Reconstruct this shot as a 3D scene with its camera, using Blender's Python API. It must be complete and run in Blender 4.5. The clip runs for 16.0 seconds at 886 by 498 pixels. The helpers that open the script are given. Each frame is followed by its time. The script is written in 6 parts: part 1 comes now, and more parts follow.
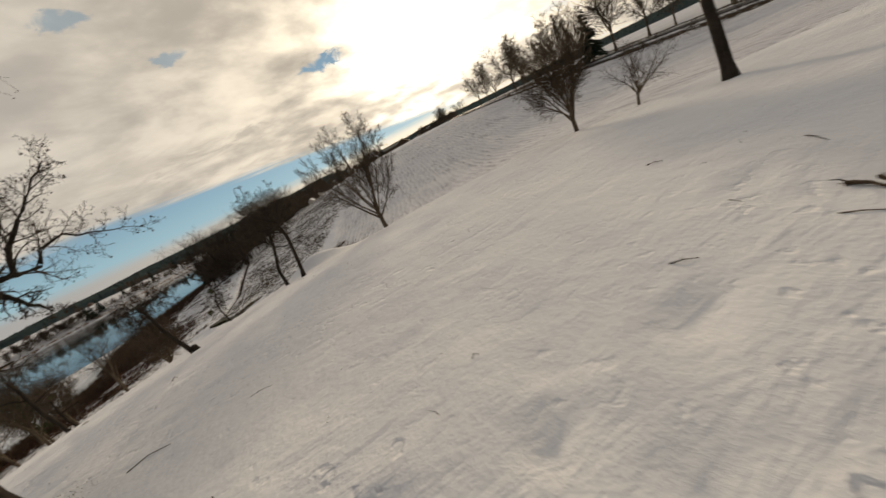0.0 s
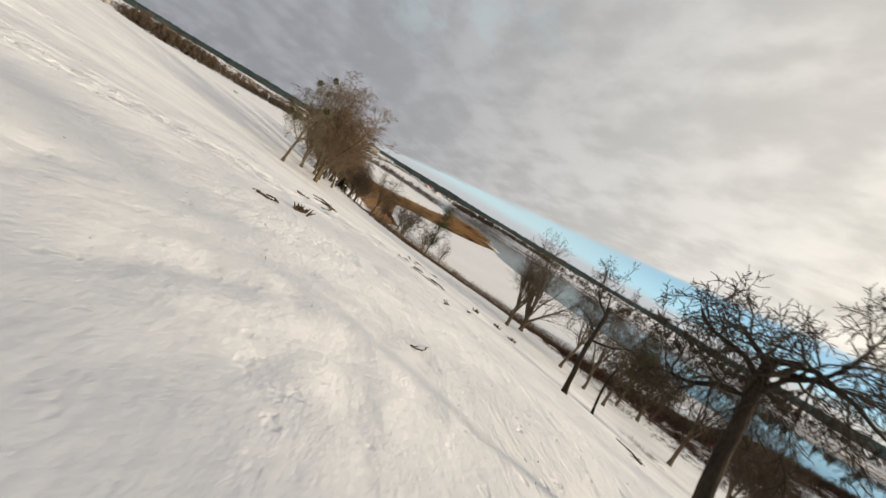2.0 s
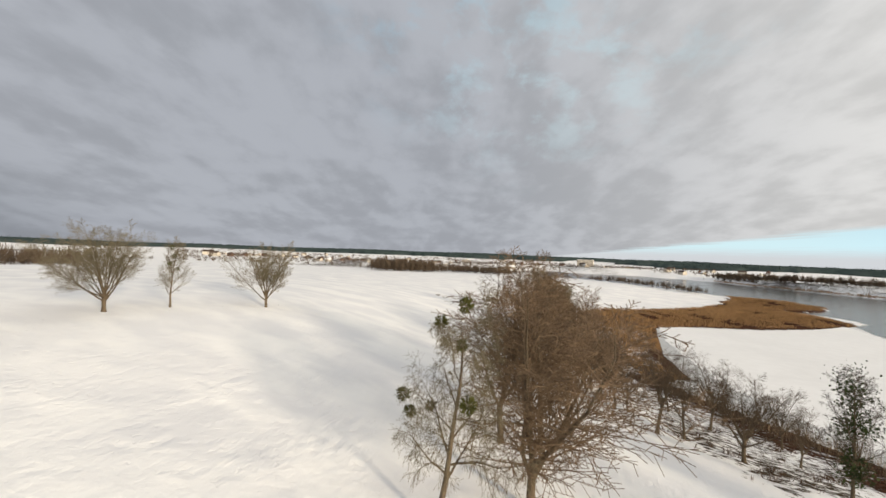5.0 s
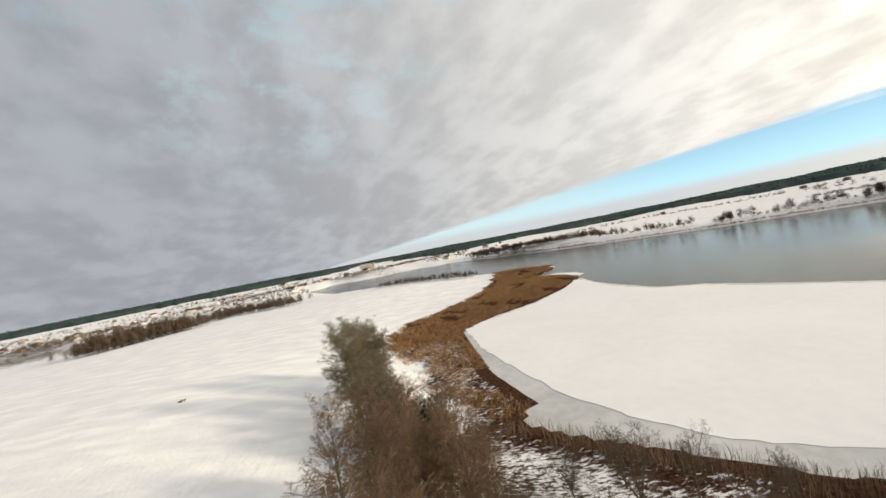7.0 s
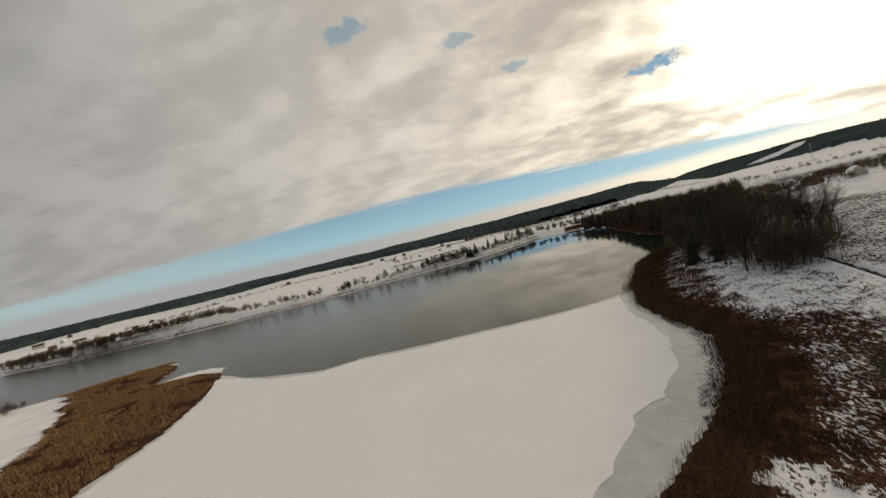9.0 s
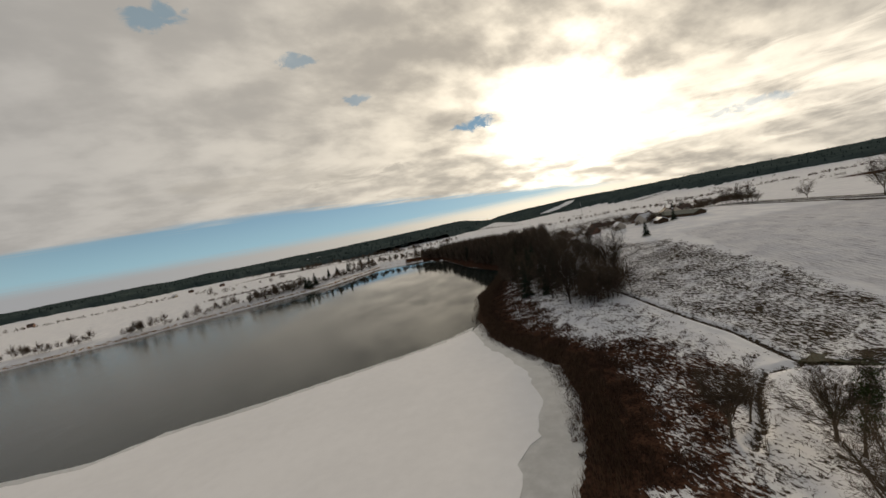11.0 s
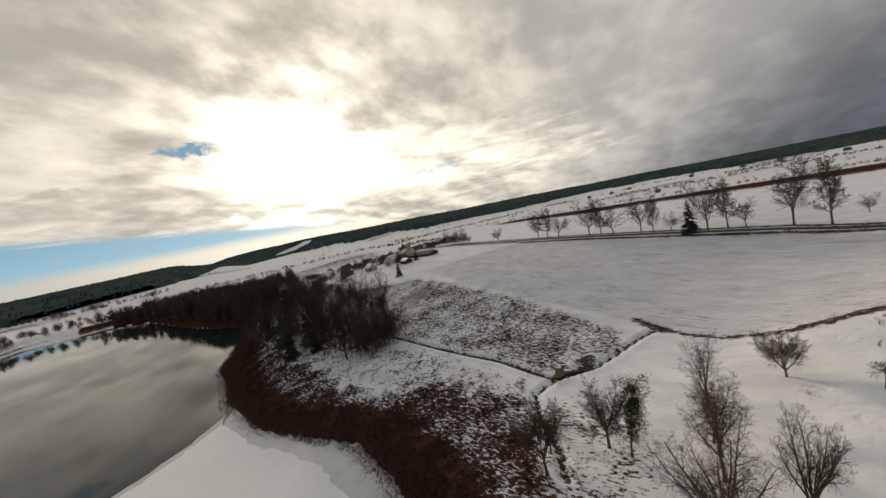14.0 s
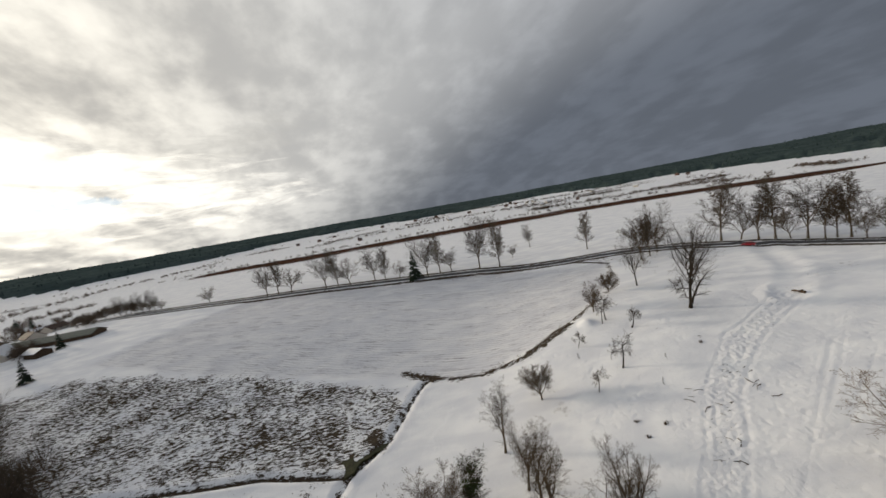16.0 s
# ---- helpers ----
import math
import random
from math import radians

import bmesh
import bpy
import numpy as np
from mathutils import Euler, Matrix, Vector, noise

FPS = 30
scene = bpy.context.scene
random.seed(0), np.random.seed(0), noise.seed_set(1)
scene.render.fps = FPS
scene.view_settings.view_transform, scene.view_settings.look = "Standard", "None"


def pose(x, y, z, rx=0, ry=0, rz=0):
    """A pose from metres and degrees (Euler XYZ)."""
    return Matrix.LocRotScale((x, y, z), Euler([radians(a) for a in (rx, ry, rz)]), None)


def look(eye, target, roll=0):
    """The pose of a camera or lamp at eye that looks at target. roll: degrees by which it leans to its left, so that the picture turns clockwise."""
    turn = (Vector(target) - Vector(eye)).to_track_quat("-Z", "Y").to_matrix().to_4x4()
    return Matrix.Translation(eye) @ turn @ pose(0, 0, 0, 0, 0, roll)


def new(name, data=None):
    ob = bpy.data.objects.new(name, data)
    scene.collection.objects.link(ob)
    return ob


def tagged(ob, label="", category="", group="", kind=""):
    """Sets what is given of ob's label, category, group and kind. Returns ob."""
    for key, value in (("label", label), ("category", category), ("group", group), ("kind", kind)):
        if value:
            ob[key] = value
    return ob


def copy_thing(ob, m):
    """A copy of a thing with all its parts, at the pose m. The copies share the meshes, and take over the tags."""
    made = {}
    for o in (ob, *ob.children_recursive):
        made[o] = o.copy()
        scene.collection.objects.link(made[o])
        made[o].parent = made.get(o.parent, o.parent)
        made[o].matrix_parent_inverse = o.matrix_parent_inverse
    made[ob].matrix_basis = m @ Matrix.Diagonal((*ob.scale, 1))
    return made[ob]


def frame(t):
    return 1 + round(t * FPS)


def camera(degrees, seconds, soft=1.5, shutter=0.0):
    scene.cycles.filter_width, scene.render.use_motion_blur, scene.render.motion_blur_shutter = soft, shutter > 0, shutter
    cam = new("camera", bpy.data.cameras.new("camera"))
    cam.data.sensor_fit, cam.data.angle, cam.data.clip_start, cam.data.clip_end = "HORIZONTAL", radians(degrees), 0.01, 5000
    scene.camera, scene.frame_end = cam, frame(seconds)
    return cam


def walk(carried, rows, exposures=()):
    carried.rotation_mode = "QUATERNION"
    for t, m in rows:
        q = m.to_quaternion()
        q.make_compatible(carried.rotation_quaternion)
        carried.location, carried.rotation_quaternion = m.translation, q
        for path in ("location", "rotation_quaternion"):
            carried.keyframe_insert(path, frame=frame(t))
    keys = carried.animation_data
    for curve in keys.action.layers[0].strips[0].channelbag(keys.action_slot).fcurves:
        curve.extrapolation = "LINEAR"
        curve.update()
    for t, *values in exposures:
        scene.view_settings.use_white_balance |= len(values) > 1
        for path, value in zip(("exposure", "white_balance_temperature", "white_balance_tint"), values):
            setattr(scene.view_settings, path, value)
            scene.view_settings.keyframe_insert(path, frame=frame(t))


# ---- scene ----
cam = camera(100.9, 16.0, soft=1.5, shutter=0.12)
PATH = [
    (0, (14.23, -11.73, 20.05), (19.608, 6.661, 14.311), -26.34),
    (0.3, (13.21, -9.23, 19.79), (14.889, 10.312, 15.870), -20.69),
    (0.5, (12.98, -7.07, 19.23), (11.362, 12.679, 16.503), -14.73),
    (1, (12.33, -2.53, 18.57), (1.692, 14.363, 17.338), 1.90),
    (1.3, (11.65, 0.60, 18.39), (-2.981, 14.156, 16.946), 12.65),
    (1.5, (10.91, 2.13, 18.15), (-5.412, 13.544, 16.337), 18.15),
    (2, (7.80, 6.35, 18.27), (-11.034, 12.555, 15.674), 30.64),
    (2.5, (3.97, 9.36, 19.14), (-15.849, 9.895, 16.483), 33.81),
    (3, (-1.80, 10.21, 19.99), (-21.215, 5.968, 17.723), 27.49),
    (3.5, (-7.54, 9.73, 20.95), (-26.317, 2.975, 19.585), 18.77),
    (4, (-13.56, 8.73, 21.86), (-31.979, 0.943, 21.947), 8.28),
    (4.2, (-15.84, 7.96, 22.41), (-34.246, 0.155, 22.773), 5.17),
    (6.3, (-40.95, 1.77, 30.51), (-60.670, -1.563, 30.552), -6.96),
    (6.5, (-44.85, 1.58, 31.29), (-64.815, 0.327, 31.319), -8.81),
    (7, (-53.62, 1.66, 32.89), (-73.072, 6.329, 32.913), -11.45),
    (7.5, (-61.04, 1.91, 34.56), (-78.146, 12.276, 34.322), -13.19),
    (8, (-67.17, 3.08, 37.06), (-80.854, 17.656, 36.569), -14.39),
    (8.5, (-72.66, 5.16, 38.76), (-82.795, 22.390, 38.093), -14.51),
    (9, (-77.26, 7.97, 40.19), (-84.468, 26.610, 39.432), -13.82),
    (9.5, (-81.02, 10.70, 41.61), (-85.615, 30.139, 40.617), -13.17),
    (12, (-88.24, 21.49, 43.65), (-82.934, 40.743, 42.634), -10.44),
    (12.5, (-89.34, 24.33, 44.76), (-81.933, 42.872, 43.644), -10.62),
    (13, (-90.23, 27.05, 46.13), (-80.760, 44.612, 44.803), -11.00),
    (13.5, (-90.41, 30.98, 46.82), (-78.683, 47.111, 45.278), -11.24),
    (14, (-90.20, 34.92, 47.77), (-76.275, 49.158, 45.987), -11.53),
    (14.5, (-89.49, 39.40, 48.93), (-73.425, 51.144, 46.921), -11.64),
    (15, (-87.97, 44.14, 50.09), (-70.009, 52.679, 47.958), -11.59),
    (15.5, (-85.82, 49.07, 51.38), (-66.522, 53.819, 49.142), -11.12),
    (16, (-82.29, 53.90, 52.68), (-62.433, 54.283, 50.332), -10.48),
]

EXPOSURE = [(0.0, -0.44, 7050, 11), (0.9, -0.44, 6600, 9), (1.5, 0.04, 6700, 9), (2.2, 0.26, 6650, 9), (3.0, 0.37, 6700, 10), (4.2, 0.44, 6620, 9), (6.3, 0.55, 6480, 8), (7.5, 0.38, 6800, 8), (8.5, -0.12, 6900, 10),
            (9.7, -0.46, 6850, 10), (12.0, -0.52, 6700, 10), (13.5, -0.44, 6600, 9), (14.5, -0.44, 6420, 9), (16.0, -0.20, 6150, 9)]
walk(cam, [(t, look(eye, target, roll)) for t, eye, target, roll in PATH], EXPOSURE)

# ---- sky and sun ----
SUN_AZ, SUN_EL = radians(26.0), radians(11.5)
SUN_DIR = Vector((math.sin(SUN_AZ) * math.cos(SUN_EL), math.cos(SUN_AZ) * math.cos(SUN_EL), math.sin(SUN_EL)))
sun = new("sun", bpy.data.lights.new("sun", "SUN"))
sun.data.energy, sun.data.angle, sun.data.color = 2.6, radians(6.0), (1.0, 0.82, 0.60)
sun.matrix_world = look((0, 0, 300), Vector((0, 0, 300)) - SUN_DIR)


class Nodes:
    """A short hand for node trees."""

    def __init__(self, tree):
        self.tree = tree
        tree.nodes.clear()

    def add(self, kind, **settings):
        node = self.tree.nodes.new(kind)
        ins = settings.pop("ins", {})
        if "op" in settings:
            node.operation = settings.pop("op")
        if "blend" in settings:
            node.data_type, node.blend_type = "RGBA", settings.pop("blend")
        if "dims" in settings:
            node.noise_dimensions = settings.pop("dims")
        if "clamp" in settings:
            node.use_clamp = settings.pop("clamp")
        for key, value in ins.items():
            self.put(node.inputs[key], value)
        return node

    def put(self, socket, value):
        if isinstance(value, bpy.types.NodeSocket):
            self.tree.links.new(value, socket)
        elif isinstance(value, bpy.types.Node):
            self.tree.links.new(value.outputs[0], socket)
        else:
            socket.default_value = value

    def math(self, op, a, b=0.0, c=0.0, clamp=False):
        return self.add("ShaderNodeMath", op=op, clamp=clamp, ins={0: a, 1: b, 2: c}).outputs[0]

    def vmath(self, op, a, b=(0, 0, 0)):
        return self.add("ShaderNodeVectorMath", op=op, ins={0: a, 1: b})

    def mix(self, factor, a, b, blend="MIX"):
        node = self.add("ShaderNodeMix", blend=blend)
        self.put(node.inputs["Factor"], factor)
        self.put(node.inputs[6], a)
        self.put(node.inputs[7], b)
        return node.outputs[2]

    def noise(self, vector, scale, detail=4.0, rough=0.55, distort=0.0):
        node = self.add("ShaderNodeTexNoise", ins={"Vector": vector, "Scale": scale, "Detail": detail, "Roughness": rough, "Distortion": distort})
        return node.outputs["Fac"]

    def step(self, value, low, high, to_low=0.0, to_high=1.0):
        node = self.add("ShaderNodeMapRange", ins={0: value, 1: low, 2: high, 3: to_low, 4: to_high})
        node.interpolation_type = "SMOOTHSTEP"
        return node.outputs[0]


def rgb(r, g, b):
    return (r, g, b, 1.0)


world = bpy.data.worlds.new("sky")
scene.world = world
world.use_nodes = True
w = Nodes(world.node_tree)
way = w.add("ShaderNodeTexCoord").outputs["Generated"]
axes = w.add("ShaderNodeSeparateXYZ", ins={0: way})
up = axes.outputs[2]
lifted = w.add("ShaderNodeCombineXYZ", ins={0: axes.outputs[0], 1: axes.outputs[1], 2: w.math("ADD", w.math("MULTIPLY", up, 1.6), 0.24)})
sky = w.add("ShaderNodeTexSky", ins={0: w.vmath("NORMALIZE", lifted).outputs[0]})
sky.sky_type, sky.sun_disc = "NISHITA", False
sky.sun_elevation, sky.sun_rotation = SUN_EL, SUN_AZ
sky.air_density, sky.dust_density, sky.ozone_density = 1.0, 0.3, 3.0
clear = w.vmath("SCALE", sky.outputs[0])
clear.inputs["Scale"].default_value = 0.15
pale = w.mix(w.step(up, 0.14, 0.02, 0.35, 0.70), clear.outputs[0], rgb(0.52, 0.82, 0.90))
westward = w.step(w.vmath("DOT_PRODUCT", way, (math.sin(radians(-88)), math.cos(radians(-88)), 0.0)).outputs["Value"], 0.66, 0.97, 0.0, 0.65)
pale = w.mix(westward, pale, rgb(0.52, 0.62, 0.63))
# a flat deck of cloud: directions laid onto a plane overhead
low = w.math("MAXIMUM", up, 0.012)
px = w.math("DIVIDE", axes.outputs[0], low)
py = w.math("DIVIDE", axes.outputs[1], low)
# along the deck's edge and across it
E_AZ = radians(-21.0)
across = w.math("ADD", w.math("MULTIPLY", px, math.sin(E_AZ)), w.math("MULTIPLY", py, math.cos(E_AZ)))
along = w.math("SUBTRACT", w.math("MULTIPLY", px, math.cos(E_AZ)), w.math("MULTIPLY", py, math.sin(E_AZ)))
# far rolls of cloud are drawn together towards the horizon
pull = w.math("POWER", w.math("ADD", w.math("MULTIPLY", px, px), w.math("MULTIPLY", py, py)), 0.5)
shrink = w.math("DIVIDE", 1.0, w.math("ADD", 1.0, w.math("MULTIPLY", pull, 0.30)))
flat = w.add("ShaderNodeCombineXYZ", ins={0: w.math("MULTIPLY", w.math("MULTIPLY", along, 0.75), shrink), 1: w.math("MULTIPLY", across, shrink), 2: w.math("MULTIPLY", up, 0.8)}).outputs[0]
toward = w.vmath("ADD", flat, (0.75 * math.sin(SUN_AZ - E_AZ) * 0.09, math.cos(SUN_AZ - E_AZ) * 0.09, 0)).outputs[0]
broad = w.noise(flat, 1.1, 3.0, 0.5, 0.1)
fine = w.noise(flat, 3.0, 6.0, 0.52, 0.1)
ahead = w.noise(toward, 3.0, 6.0, 0.52, 0.1)
wisps = w.noise(w.add("ShaderNodeCombineXYZ", ins={0: w.math("MULTIPLY", along, 0.3), 1: across, 2: 1.7}), 1.3, 5.0, 0.55, 0.3)
# how near the sun
near = w.math("MAXIMUM", w.vmath("DOT_PRODUCT", way, tuple(SUN_DIR)).outputs["Value"], 0.0)
glow_wide = w.math("POWER", near, 3.4)
glow_mid = w.math("POWER", near, 16.0)
glow_core = w.math("POWER", near, 110.0)
# light through the deck: thin places and edges turned to the sun are bright
mottle = w.noise(flat, 7.5, 5.0, 0.55, 0.15)
thick = w.math("ADD", w.math("ADD", w.math("MULTIPLY", broad, 0.42), w.math("MULTIPLY", fine, 0.34)), w.math("MULTIPLY", mottle, 0.24))
edge_lit = w.math("MULTIPLY", w.math("SUBTRACT", fine, ahead), 0.9)
thin = w.step(w.math("SUBTRACT", thick, edge_lit), 0.68, 0.32)
facing = w.vmath("DOT_PRODUCT", way, (math.sin(SUN_AZ), math.cos(SUN_AZ), 0.0)).outputs["Value"]
slate = w.math("ADD", w.math("MULTIPLY", axes.outputs[0], 0.67), w.math("MULTIPLY", axes.outputs[1], -0.74))
east_dark = w.step(w.math("ADD", slate, w.math("MULTIPLY", w.math("SUBTRACT", 0.24, up), 1.3)), 0.48, 1.0)
day = w.step(facing, -0.8, 1.0)
grey = w.mix(day, rgb(0.268, 0.280, 0.312), rgb(0.70, 0.675, 0.635))
grey = w.mix(east_dark, grey, rgb(0.150, 0.163, 0.188))
shade = w.step(thin, 0.0, 1.0, 0.91, 1.14)
dim = w.vmath("SCALE", grey)
w.put(dim.inputs["Scale"], shade)
lit = w.mix(thin, rgb(0.58, 0.53, 0.46), rgb(1.30, 1.18, 0.98))
deck = w.mix(w.math("MULTIPLY", glow_wide, w.math("SUBTRACT", 1.0, w.math("MULTIPLY", east_dark, 0.5))), dim.outputs[0], lit)


def added(base, colour, amount):
    v = w.vmath("SCALE", colour)
    w.put(v.inputs["Scale"], amount)
    return w.vmath("ADD", base, v.outputs[0]).outputs[0]


deck = added(deck, (0.80, 0.72, 0.575), w.math("MULTIPLY", glow_mid, w.math("ADD", 0.15, thin)))
deck = added(deck, (3.0, 2.7, 2.25), w.math("MULTIPLY", glow_core, w.math("ADD", 0.3, thin)))
# where the deck ends, and holes in it
edge = w.math("ADD", across, w.math("MULTIPLY", w.math("SUBTRACT", wisps, 0.5), 3.0))
edge = w.math("SUBTRACT", edge, w.math("MAXIMUM", w.math("MULTIPLY", along, 0.45), w.math("MULTIPLY", along, -0.20)))
covered = w.step(edge, 9.2, 7.3)
ragged = w.math("MULTIPLY", w.math("SUBTRACT", w.noise(w.vmath("MULTIPLY", way, (1.0, 1.0, 1.8)).outputs[0], 26.0, 4.0, 0.6, 0.6), 0.5), 5.0)
streaky = w.math("MULTIPLY", w.math("SUBTRACT", w.noise(w.vmath("MULTIPLY", way, (1.0, 1.0, 5.0)).outputs[0], 7.0, 6.0, 0.62, 0.5), 0.5), 7.0)


def patch(az, el, wide, tall, tilt, torn=ragged, soft=0.15):
    """Nearness to a ragged oval in the sky, 1 in its middle; its tilt, width and height in degrees."""
    a, e, q = radians(az), radians(el), radians(tilt)
    right = Vector((math.cos(a), -math.sin(a), 0))
    over = Vector((-math.sin(a) * math.sin(e), -math.cos(a) * math.sin(e), math.cos(e)))
    u, v = right * math.cos(q) + over * math.sin(q), over * math.cos(q) - right * math.sin(q)
    ahead_way = Vector((math.sin(a) * math.cos(e), math.cos(a) * math.cos(e), math.sin(e)))
    du = w.math("MULTIPLY", w.vmath("DOT_PRODUCT", way, tuple(u)).outputs["Value"], 1 / math.sin(radians(wide)))
    dv = w.math("MULTIPLY", w.vmath("DOT_PRODUCT", way, tuple(v)).outputs["Value"], 1 / math.sin(radians(tall)))
    far = w.math("ADD", w.math("MULTIPLY", du, du), w.math("MULTIPLY", dv, dv))
    front = w.step(w.vmath("DOT_PRODUCT", way, tuple(ahead_way)).outputs["Value"], 0.5, 0.7)
    return w.math("MULTIPLY", w.step(w.math("ADD", far, torn), 1.35, soft), front)


holes = 0.0
for az, el, wide, tall, tilt, clearness in ((-11.6, 26.1, 2.3, 0.9, 0, 0.6), (-4.2, 20.7, 1.9, 0.7, 0, 0.6), (13.2, 14.4, 3.4, 0.9, 0, 1.0), (46, 7.3, 3.4, 0.7, 0, 0.5), (-27.3, 30.4, 2.9, 1.3, 10, 0.7)):
    holes = w.math("ADD", holes, w.math("MULTIPLY", patch(az, el, wide, tall, tilt), clearness))
# long grey rolls of cloud under the sun
rolls = 0.0
for az, el, wide, tall, tilt, depth in ((18, 6.0, 30, 1.3, -2, 0.62), (3, 9.3, 17, 1.5, -2, 0.6), (34, 4.6, 14, 0.8, 2, 0.5), (-16, 11.0, 16, 2.2, 0, 0.4), (40, 11, 16, 1.6, 12, 0.4), (62, 13, 16, 2.2, 14, 0.45)):
    rolls = w.math("ADD", rolls, w.math("MULTIPLY", patch(az, el, wide, tall, tilt, streaky, -0.6), depth))
deck = w.mix(w.math("MINIMUM", rolls, 0.8), deck, rgb(0.66, 0.615, 0.54))
# thin bright cloud low beside the sun
deck = added(deck, (0.62, 0.56, 0.46), patch(44, 8.5, 24, 5.0, -3, streaky, -0.8))
# a broken, thinner part of the deck high in the west
west = w.vmath("DOT_PRODUCT", way, (math.sin(radians(-96)) * math.cos(radians(40)), math.cos(radians(-96)) * math.cos(radians(40)), math.sin(radians(40)))).outputs["Value"]
veil = w.math("MULTIPLY", w.step(west, math.cos(radians(32)), math.cos(radians(8))), w.step(w.noise(w.vmath("MULTIPLY", way, (1.0, 1.0, 1.6)).outputs[0], 8.0, 5.0, 0.6, 0.2), 0.47, 0.68, 0.0, 0.5))
holes = w.math("ADD", holes, veil)
covered = w.math("MULTIPLY", covered, w.math("SUBTRACT", 1.0, w.math("MINIMUM", holes, 1.0)))
# a bank of haze along the horizon
haze_line = w.math("ADD", up, w.math("MULTIPLY", w.math("SUBTRACT", wisps, 0.5), 0.02))
bank = w.step(haze_line, 0.050, 0.020)
haze = w.mix(glow_wide, rgb(0.46, 0.475, 0.50), rgb(0.98, 0.90, 0.75))
haze = added(haze, (0.8, 0.7, 0.52), glow_mid)
haze = w.mix(east_dark, haze, rgb(0.10, 0.115, 0.14))
open_sky = w.mix(bank, pale, haze)
colour = w.mix(covered, open_sky, deck)
under = w.step(up, 0.0, -0.03)
colour = w.mix(under, colour, rgb(0.35, 0.35, 0.36))
back = w.add("ShaderNodeBackground", ins={0: colour, 1: 1.0})
w.add("ShaderNodeOutputWorld", ins={0: back})

# ---- materials ----
def material(name, rough=0.8, metal=0.0):
    m = bpy.data.materials.new(name)
    m.use_nodes = True
    n = Nodes(m.node_tree)
    bsdf = n.add("ShaderNodeBsdfPrincipled", ins={"Roughness": rough, "Metallic": metal, "Specular IOR Level": 0.5 if rough < 0.4 else 0.12})
    n.add("ShaderNodeOutputMaterial", ins={0: bsdf})
    return m, n, bsdf


def place_of(n, kind="Object"):
    return n.add("ShaderNodeTexCoord").outputs[kind]


def bumped(n, bsdf, value, strength, distance):
    b = n.add("ShaderNodeBump", ins={"Height": value, "Strength": strength, "Distance": distance})
    n.put(bsdf.inputs["Normal"], b.outputs[0])


def two_tone(name, dark, light, scale, rough=0.85, bump=0.3, depth=0.02, stretch=(1, 1, 1), by_object=0.25):
    """A worn natural surface of two tones, varied from thing to thing."""
    m, n, bsdf = material(name, rough)
    v = n.vmath("MULTIPLY", place_of(n), stretch).outputs[0]
    big, small = n.noise(v, scale, 5.0, 0.6), n.noise(v, scale * 7.3, 4.0, 0.6)
    f = n.step(n.math("ADD", n.math("MULTIPLY", big, 0.6), n.math("MULTIPLY", small, 0.4)), 0.32, 0.68)
    c = n.mix(f, rgb(*dark), rgb(*light))
    if by_object:
        r = n.add("ShaderNodeObjectInfo").outputs["Random"]
        c = n.mix(n.math("MULTIPLY", r, by_object), c, rgb(*[0.45 * d for d in dark]))
    n.put(bsdf.inputs["Base Color"], c)
    bumped(n, bsdf, small, bump, depth)
    return m


